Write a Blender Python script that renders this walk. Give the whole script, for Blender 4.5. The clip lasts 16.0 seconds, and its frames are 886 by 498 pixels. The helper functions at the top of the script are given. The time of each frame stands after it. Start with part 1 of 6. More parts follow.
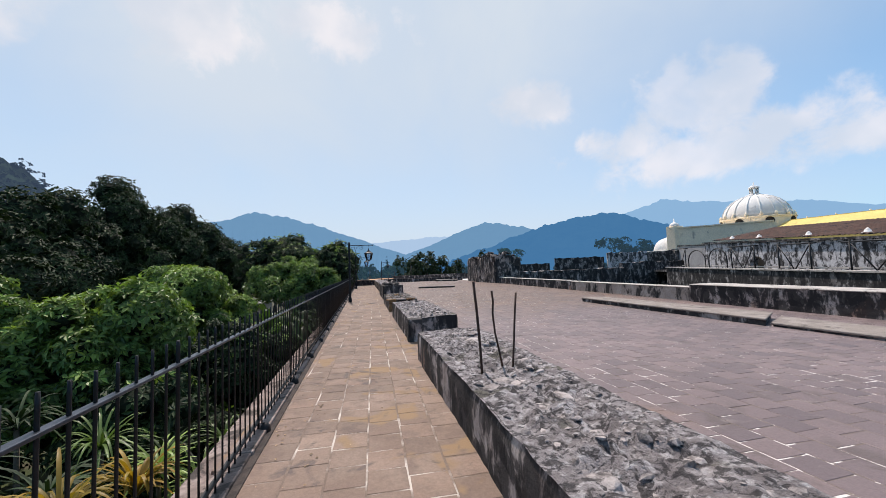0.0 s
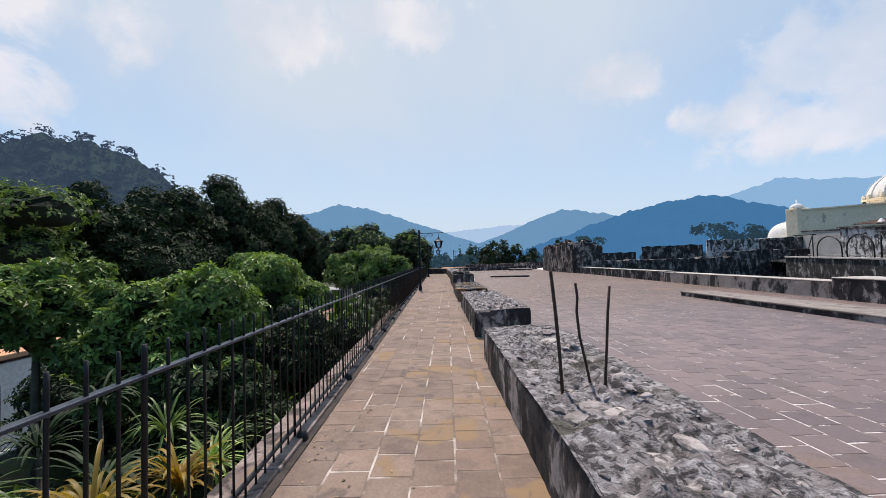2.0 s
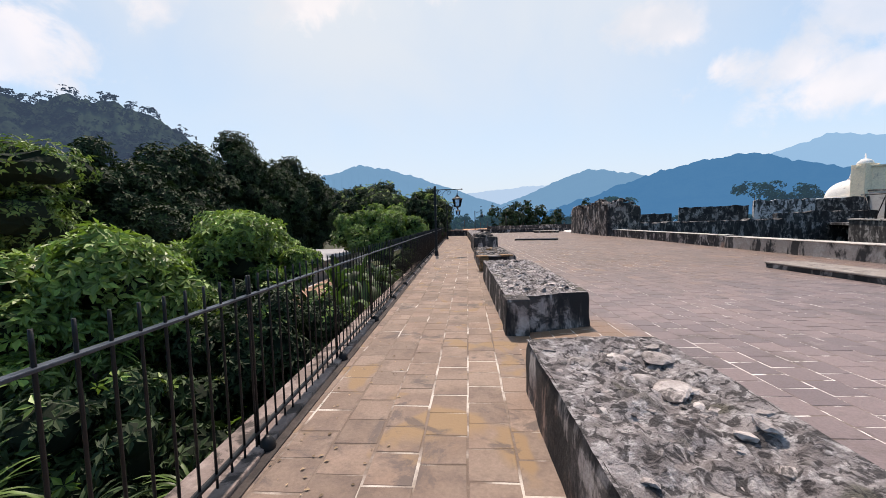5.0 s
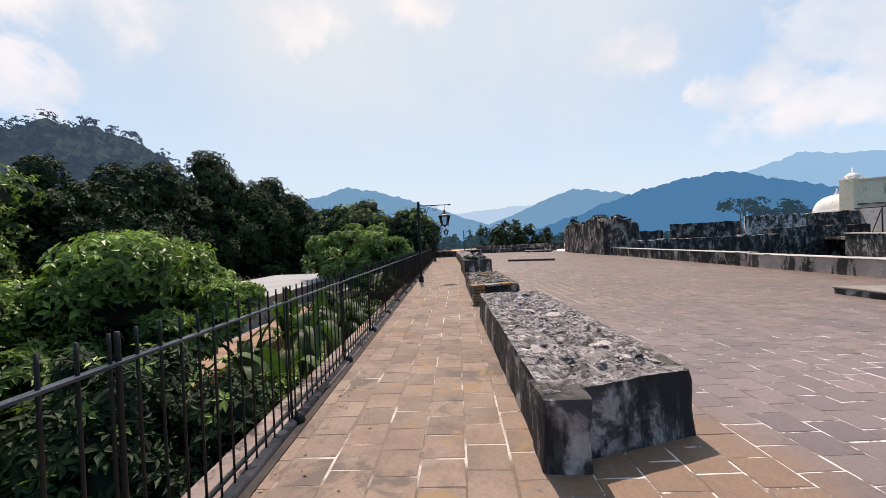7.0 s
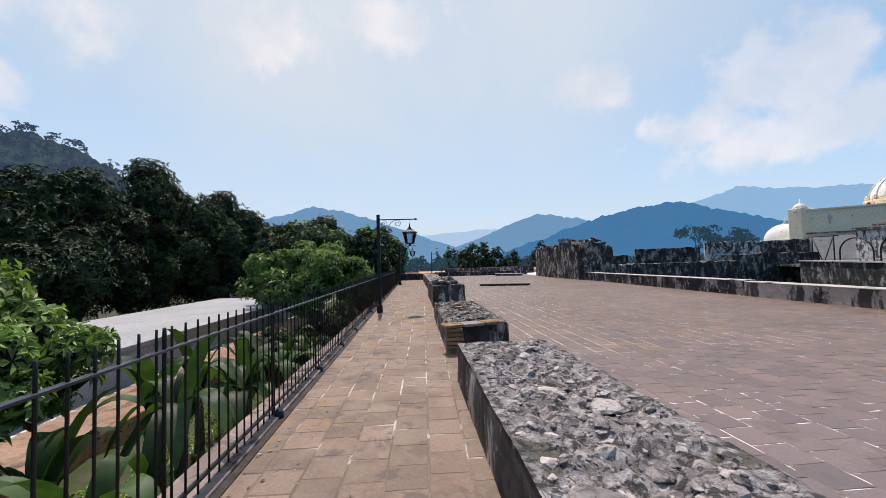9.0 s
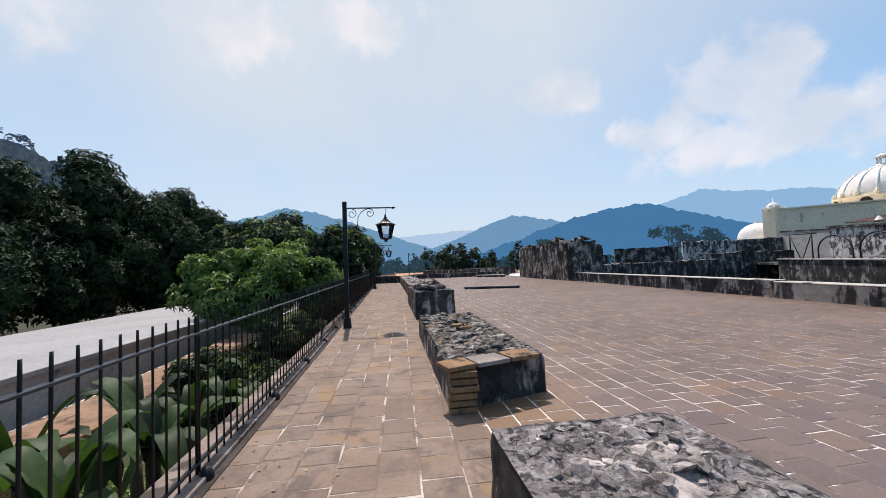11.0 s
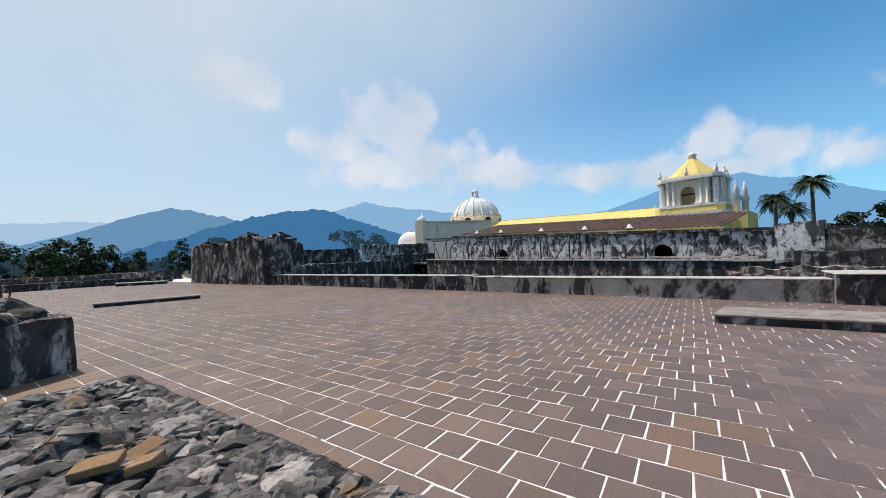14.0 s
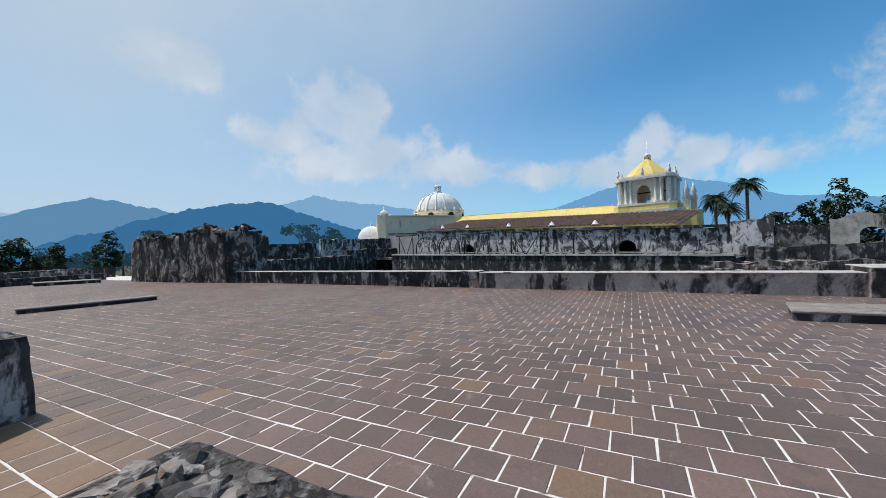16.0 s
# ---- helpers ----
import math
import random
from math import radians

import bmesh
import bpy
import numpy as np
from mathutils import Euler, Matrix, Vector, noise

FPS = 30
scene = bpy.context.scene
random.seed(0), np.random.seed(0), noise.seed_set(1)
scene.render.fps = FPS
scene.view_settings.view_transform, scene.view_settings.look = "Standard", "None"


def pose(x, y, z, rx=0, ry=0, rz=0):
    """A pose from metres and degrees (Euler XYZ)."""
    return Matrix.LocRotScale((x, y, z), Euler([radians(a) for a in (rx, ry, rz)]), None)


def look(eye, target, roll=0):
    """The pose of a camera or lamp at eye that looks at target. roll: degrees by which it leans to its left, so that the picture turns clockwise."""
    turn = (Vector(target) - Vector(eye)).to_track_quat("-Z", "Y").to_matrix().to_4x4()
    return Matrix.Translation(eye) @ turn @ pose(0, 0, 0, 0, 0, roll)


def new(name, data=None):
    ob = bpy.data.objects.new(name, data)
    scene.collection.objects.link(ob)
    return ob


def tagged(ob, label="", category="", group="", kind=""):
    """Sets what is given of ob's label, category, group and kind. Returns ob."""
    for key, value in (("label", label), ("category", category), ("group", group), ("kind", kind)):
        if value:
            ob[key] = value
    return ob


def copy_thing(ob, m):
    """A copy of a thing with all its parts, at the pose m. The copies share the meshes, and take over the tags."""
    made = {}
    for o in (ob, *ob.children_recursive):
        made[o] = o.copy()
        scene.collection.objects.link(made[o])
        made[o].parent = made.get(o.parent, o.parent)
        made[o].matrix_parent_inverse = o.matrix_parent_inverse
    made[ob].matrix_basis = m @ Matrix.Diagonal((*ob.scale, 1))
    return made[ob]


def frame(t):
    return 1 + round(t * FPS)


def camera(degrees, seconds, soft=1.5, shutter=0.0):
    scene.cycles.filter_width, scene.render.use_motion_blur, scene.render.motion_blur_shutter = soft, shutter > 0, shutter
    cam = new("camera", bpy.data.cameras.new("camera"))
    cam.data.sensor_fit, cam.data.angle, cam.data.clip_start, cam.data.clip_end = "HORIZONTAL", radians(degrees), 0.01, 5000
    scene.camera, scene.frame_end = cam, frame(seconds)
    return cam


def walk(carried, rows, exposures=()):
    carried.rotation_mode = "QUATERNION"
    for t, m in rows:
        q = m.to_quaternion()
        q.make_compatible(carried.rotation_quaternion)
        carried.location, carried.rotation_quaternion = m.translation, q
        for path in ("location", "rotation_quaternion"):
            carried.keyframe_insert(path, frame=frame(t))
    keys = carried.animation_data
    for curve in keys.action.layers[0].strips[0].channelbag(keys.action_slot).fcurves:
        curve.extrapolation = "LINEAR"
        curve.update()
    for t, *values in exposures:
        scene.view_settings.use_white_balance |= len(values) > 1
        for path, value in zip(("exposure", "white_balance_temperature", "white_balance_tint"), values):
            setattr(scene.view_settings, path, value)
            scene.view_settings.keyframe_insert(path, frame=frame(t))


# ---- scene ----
# ---- camera ----
cam = camera(100.8, 16.0, soft=0.7)
PATH = [
    (0, (-0.417, 0.797, 1.485), (0.009, 2.748, 1.6), -2.0),
    (0.5, (-0.373, 0.853, 1.479), (-0.044, 2.823, 1.579), -2.1),
    (1, (-0.257, 0.99, 1.478), (-0.349, 2.984, 1.6), -2.7),
    (1.5, (-0.202, 1.212, 1.465), (-0.369, 3.202, 1.561), -2.0),
    (2, (-0.199, 1.558, 1.456), (-0.169, 3.556, 1.523), -1.7),
    (2.5, (-0.1, 1.9, 1.451), (-0.094, 3.898, 1.535), -2.5),
    (3, (-0.055, 2.295, 1.427), (0.302, 4.263, 1.455), -1.3),
    (3.5, (-0.093, 2.614, 1.438), (0.444, 4.533, 1.264), -2.0),
    (4, (-0.071, 2.986, 1.446), (0.097, 4.974, 1.304), -1.7),
    (4.2, (-0.092, 3.168, 1.446), (-0.063, 5.164, 1.33), -1.2),
    (6.3, (-0.087, 5.497, 1.436), (-0.297, 7.477, 1.245), -1.9),
    (6.5, (-0.082, 5.747, 1.441), (-0.341, 7.725, 1.298), -2.0),
    (7, (-0.07, 6.29, 1.45), (-0.095, 8.29, 1.42), -2.4),
    (7.5, (0.016, 6.88, 1.437), (-0.122, 8.875, 1.482), -1.5),
    (8, (-0.005, 7.408, 1.482), (0.024, 9.406, 1.563), -1.8),
    (8.5, (0.031, 7.993, 1.47), (0.034, 9.993, 1.439), -2.0),
    (9, (-0.01, 8.657, 1.463), (0.147, 10.65, 1.546), -1.6),
    (9.5, (-0.001, 9.354, 1.46), (0.335, 11.325, 1.505), -1.7),
    (9.7, (0.018, 9.608, 1.458), (0.274, 11.589, 1.548), -2.0),
    (11.8, (-0.081, 11.947, 1.436), (0.22, 13.922, 1.518), -2.2),
    (12, (-0.08, 12.149, 1.457), (0.175, 14.132, 1.511), -2.3),
    (12.5, (-0.046, 12.78, 1.465), (0.501, 14.703, 1.505), -1.4),
    (13, (0.197, 13.472, 1.401), (1.357, 15.102, 1.405), -3.2),
    (13.5, (0.314, 14.02, 1.424), (1.795, 15.364, 1.46), -2.4),
    (14, (0.476, 14.605, 1.366), (2.127, 15.733, 1.397), -2.3),
    (14.5, (0.521, 15.137, 1.371), (2.183, 16.249, 1.363), -2.0),
    (15, (0.526, 15.665, 1.38), (2.281, 16.624, 1.367), -2.6),
    (15.5, (0.551, 16.163, 1.381), (2.264, 17.194, 1.427), -2.0),
    (16, (0.498, 16.635, 1.38), (2.277, 17.548, 1.377), -2.2),
]
walk(cam, [(t, look(eye, target, roll)) for t, eye, target, roll in PATH],
     ((0, -0.04, 6750, 18), (2, -0.08, 6700, 18), (3, -0.02, 6850, 20), (4.2, 0.08, 7000, 20), (6.4, 0.18, 7300, 20), (7.2, 0.06, 7150, 20), (8.0, -0.04, 6750, 17), (9.7, -0.02, 6800, 18), (12.5, -0.05, 6750, 17), (13.5, -0.08, 6680, 15), (14.5, -0.2, 6450, 12), (16, -0.33, 6220, 11)))

# ---- world, sun, exposure ----
SUN_EL, SUN_AZ = radians(62), radians(-5)          # azimuth from +y towards +x
sun_dir = Vector((math.sin(SUN_AZ) * math.cos(SUN_EL), math.cos(SUN_AZ) * math.cos(SUN_EL), math.sin(SUN_EL)))
sun = new("sun", bpy.data.lights.new("sun", "SUN"))
sun.data.energy, sun.data.angle, sun.data.color = 4.8, radians(0.5), (1.0, 0.95, 0.87)
sun.matrix_world = Matrix.Translation((0, 0, 40)) @ sun_dir.to_track_quat("Z", "Y").to_matrix().to_4x4()
scene.view_settings.exposure = 0.0


class Nodes:
    """Short hand for node trees."""

    def __init__(self, tree):
        self.tree = tree
        tree.nodes.clear()

    def add(self, kind, **values):
        node = self.tree.nodes.new(kind)
        for key, value in values.items():
            if key in ("operation", "blend_type", "data_type", "noise_type", "interpolation", "feature", "sky_type", "vector_type", "wave_type", "bands_direction"):
                setattr(node, key, value)
        return node

    def link(self, a, b):
        self.tree.links.new(a, b)

    def put(self, socket, value):
        if isinstance(value, bpy.types.NodeSocket):
            self.link(value, socket)
        elif value is not None:
            socket.default_value = (*value, 1.0) if isinstance(value, tuple) and len(value) == 3 and socket.type == "RGBA" else value

    def math(self, op, a, b=None, c=None, clamp=False):
        n = self.add("ShaderNodeMath", operation=op)
        n.use_clamp = clamp
        for s, v in zip(n.inputs, (a, b, c)):
            self.put(s, v)
        return n.outputs[0]

    def vec(self, op, a, b=None):
        n = self.add("ShaderNodeVectorMath", operation=op)
        self.put(n.inputs[0], a)
        self.put(n.inputs[1], b)
        return n.outputs["Value"] if op in ("DOT_PRODUCT", "LENGTH", "DISTANCE") else n.outputs[0]

    def mix(self, f, a, b, blend="MIX"):
        n = self.add("ShaderNodeMix", data_type="RGBA", blend_type=blend)
        self.put(n.inputs[0], f)
        self.put(n.inputs[6], a)
        self.put(n.inputs[7], b)
        return n.outputs[2]

    def noise(self, scale, detail=4.0, rough=0.55, vector=None, distort=0.0):
        n = self.add("ShaderNodeTexNoise")
        self.put(n.inputs["Vector"], vector)
        self.put(n.inputs["Scale"], scale)
        self.put(n.inputs["Detail"], detail)
        self.put(n.inputs["Roughness"], rough)
        self.put(n.inputs["Distortion"], distort)
        return n.outputs[0]

    def ramp(self, f, lo, hi):
        n = self.add("ShaderNodeMapRange")
        n.interpolation_type = "SMOOTHSTEP"
        self.put(n.inputs[0], f)
        self.put(n.inputs[1], lo)
        self.put(n.inputs[2], hi)
        return n.outputs[0]

    def scaled(self, vector, s):
        n = self.add("ShaderNodeMapping")
        self.put(n.inputs[0], vector)
        n.inputs["Scale"].default_value = s
        return n.outputs[0]


def build_world():
    world = bpy.data.worlds.new("sky")
    scene.world = world
    world.use_nodes = True
    n = Nodes(world.node_tree)
    sky = n.add("ShaderNodeTexSky", sky_type="NISHITA")
    sky.sun_disc, sky.sun_elevation, sky.sun_rotation = False, SUN_EL, SUN_AZ
    sky.altitude, sky.air_density, sky.dust_density, sky.ozone_density = 1500, 1.0, 0.4, 3.0
    d = n.add("ShaderNodeTexCoord").outputs["Generated"]
    d = n.vec("NORMALIZE", d)
    sep = n.add("ShaderNodeSeparateXYZ")
    n.link(d, sep.inputs[0])
    up = sep.outputs[2]
    # thin veil round the sun's side and near the horizon
    toward = n.vec("DOT_PRODUCT", d, tuple(sun_dir))
    veil = n.ramp(toward, 0.22, 0.86)
    low = n.math("MULTIPLY", n.ramp(up, 0.40, 0.0), n.math("ADD", 0.45, n.math("MULTIPLY", n.ramp(toward, -0.05, 0.45), 0.5)))
    wisp = n.noise(2.2, 5.0, 0.55, d, 0.4)
    veil = n.math("MULTIPLY", veil, n.math("ADD", 0.8, n.math("MULTIPLY", n.ramp(wisp, 0.25, 0.7), 0.2)), clamp=True)
    blue = n.mix(1.0, sky.outputs[0], (0.95, 1.82, 1.90), "MULTIPLY")
    colour = n.mix(low, blue, n.mix(n.ramp(toward, -0.1, 0.45), (3.9, 6.2, 8.2), (6.4, 7.3, 8.2)))
    colour = n.mix(veil, colour, (6.5, 7.75, 8.6))
    # cumulus heads: azimuth, elevation, half width, half height in degrees
    clouds = ((28.0, 23.5, 6, 4), (46, 20, 7, 5), (52, 20.5, 5, 4.5), (40, 16, 8, 4), (57, 15, 8, 4), (65, 12.5, 8, 3.5),
              (48, 13, 15, 4), (78, 10, 7, 2.4), (86, 10, 4, 3), (92.5, 12.5, 4, 4), (99, 10.5, 6, 3), (105, 9, 6, 2.6), (93, 9, 12, 2.4),
              (-22, 31, 9, 5), (-4, 34, 10, 4), (-49, 27, 12, 5), (-52, 18, 9, 5), (120, 14, 12, 5), (-110, 22, 16, 6), (170, 20, 18, 6))
    total = None
    for az, el, w, h in clouds:
        a, e = radians(az), radians(el)
        c = Vector((math.sin(a) * math.cos(e), math.cos(a) * math.cos(e), math.sin(e)))
        side = Vector((math.cos(a), -math.sin(a), 0))
        rise = side.cross(c)
        u = n.math("DIVIDE", n.vec("DOT_PRODUCT", d, tuple(side)), radians(w))
        v = n.math("DIVIDE", n.vec("DOT_PRODUCT", d, tuple(rise)), radians(h))
        r = n.math("ADD", n.math("MULTIPLY", u, u), n.math("MULTIPLY", v, v))
        f = n.math("SUBTRACT", 1.0, n.math("SQRT", r))
        front = n.math("GREATER_THAN", n.vec("DOT_PRODUCT", d, tuple(c)), 0.0)
        f = n.math("SUBTRACT", n.math("MULTIPLY", n.math("ADD", f, 2.0), front), 2.0)
        total = f if total is None else n.math("SMOOTH_MAX", total, f, 0.25)
    puff = n.noise(9.0, 7.0, 0.6, d, 0.3)
    dens = n.math("ADD", total, n.math("MULTIPLY", n.math("SUBTRACT", puff, 0.5), 2.6))
    mask = n.math("MULTIPLY", n.ramp(dens, -0.02, 0.65), n.ramp(wisp, 0.1, 0.5))
    shade = n.noise(6.0, 4.0, 0.5, n.vec("ADD", d, (0.03, 0.0, 0.06)))
    white = n.mix(n.ramp(shade, 0.35, 0.7), (6.8, 7.7, 8.5), (9.4, 9.5, 9.6))
    colour = n.mix(n.math("MULTIPLY", mask, 0.74), colour, white)
    bg = n.add("ShaderNodeBackground")
    n.link(colour, bg.inputs[0])
    bg.inputs[1].default_value = 0.1
    out = n.add("ShaderNodeOutputWorld")
    n.link(bg.outputs[0], out.inputs[0])


build_world()


# ---- materials ----
def surface(name, colours, rough=0.8, scale=2.0, fine=30.0, bump=0.3, metal=0.0, spread=0.0, stains=None, streak=None, translucent=0.0, patch=None, depth=0.02):
    """A node material: two or three colours over two scales of noise. spread: variation from piece to piece. stains: (colour, amount, scale);
    streak: (colour, amount, scale) stretched down the wall; patch: (colour, amount, scale)."""
    mat = bpy.data.materials.new(name)
    mat.use_nodes = True
    n = Nodes(mat.node_tree)
    geo = n.add("ShaderNodeNewGeometry")
    pos = geo.outputs["Position"]
    big = n.noise(scale, 5.0, 0.6, pos, 0.2)
    small = n.noise(fine, 5.0, 0.65, pos)
    c = n.mix(n.ramp(big, 0.32, 0.68), colours[0], colours[1])
    if len(colours) > 2:
        c = n.mix(n.math("MULTIPLY", n.ramp(n.noise(scale * 2.7, 4.0, 0.6, n.vec("ADD", pos, (7.3, 2.1, 4.4))), 0.48, 0.66), 0.8), c, colours[2])
    c = n.mix(0.35, c, n.mix(n.ramp(small, 0.25, 0.75), (0.55, 0.55, 0.55), (1.4, 1.4, 1.4)), "MULTIPLY")
    if spread:
        info = n.add("ShaderNodeObjectInfo")
        r = n.math("FRACT", n.math("ADD", geo.outputs["Random Per Island"], info.outputs["Random"]))
        lo, hi = (1 - spread,) * 3, (1 + spread, 1 + spread * 0.92, 1 + spread * 0.8)
        c = n.mix(1.0, c, n.mix(r, lo, hi), "MULTIPLY")
    if patch:
        m = n.ramp(n.noise(patch[2], 3.0, 0.5, n.vec("ADD", pos, (3.1, 9.7, 1.3)), 0.5), 0.62 - 0.2 * patch[1], 0.70 - 0.2 * patch[1])
        c = n.mix(m, c, patch[0])
    if stains:
        m = n.ramp(n.noise(stains[2], 6.0, 0.68, n.vec("ADD", pos, (1.7, 5.9, 8.8)), 0.6), 0.64 - 0.3 * stains[1], 0.73 - 0.3 * stains[1])
        c = n.mix(n.math("MULTIPLY", m, 0.85), c, stains[0])
    if streak:
        m = n.noise(streak[2], 6.0, 0.66, n.scaled(pos, (1.0, 1.0, 0.36)), 0.3)
        c = n.mix(n.math("MULTIPLY", n.ramp(m, 0.64 - 0.3 * streak[1], 0.72 - 0.3 * streak[1]), 0.9), c, streak[0])
    b = n.add("ShaderNodeBsdfPrincipled")
    n.link(c, b.inputs["Base Color"])
    n.put(b.inputs["Roughness"], n.math("ADD", rough - 0.08, n.math("MULTIPLY", small, 0.16), clamp=True))
    b.inputs["Metallic"].default_value = metal
    b.inputs["Specular IOR Level"].default_value = 0.3
    if bump:
        h = n.math("ADD", n.math("MULTIPLY", big, 0.5), n.math("MULTIPLY", small, 0.5))
        bp = n.add("ShaderNodeBump")
        bp.inputs["Strength"].default_value = bump
        bp.inputs["Distance"].default_value = depth
        n.link(h, bp.inputs["Height"])
        n.link(bp.outputs[0], b.inputs["Normal"])
    shader = b.outputs[0]
    if translucent:
        tr = n.add("ShaderNodeBsdfTranslucent")
        n.link(n.mix(1.0, c, (1.25, 1.4, 0.6), "MULTIPLY"), tr.inputs[0])
        ms = n.add("ShaderNodeMixShader")
        ms.inputs[0].default_value = translucent
        n.link(shader, ms.inputs[1])
        n.link(tr.outputs[0], ms.inputs[2])
        shader = ms.outputs[0]
    out = n.add("ShaderNodeOutputMaterial")
    n.link(shader, out.inputs[0])
    return mat


def distant(name, base, haze_glow, amount):
    """Far slopes: wooded ground with blue haze mixed in as a glow."""
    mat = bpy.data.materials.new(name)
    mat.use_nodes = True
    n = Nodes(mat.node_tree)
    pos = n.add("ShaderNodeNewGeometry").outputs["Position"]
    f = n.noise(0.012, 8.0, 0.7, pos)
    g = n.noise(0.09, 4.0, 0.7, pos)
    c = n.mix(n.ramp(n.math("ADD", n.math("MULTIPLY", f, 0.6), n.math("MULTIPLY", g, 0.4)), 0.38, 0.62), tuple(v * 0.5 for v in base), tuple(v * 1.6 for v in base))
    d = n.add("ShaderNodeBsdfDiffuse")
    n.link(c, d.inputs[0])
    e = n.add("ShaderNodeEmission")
    e.inputs[0].default_value = (*haze_glow, 1)
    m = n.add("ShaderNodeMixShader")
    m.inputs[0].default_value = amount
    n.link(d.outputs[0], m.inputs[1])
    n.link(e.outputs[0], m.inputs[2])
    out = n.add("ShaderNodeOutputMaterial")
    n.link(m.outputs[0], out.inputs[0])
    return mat


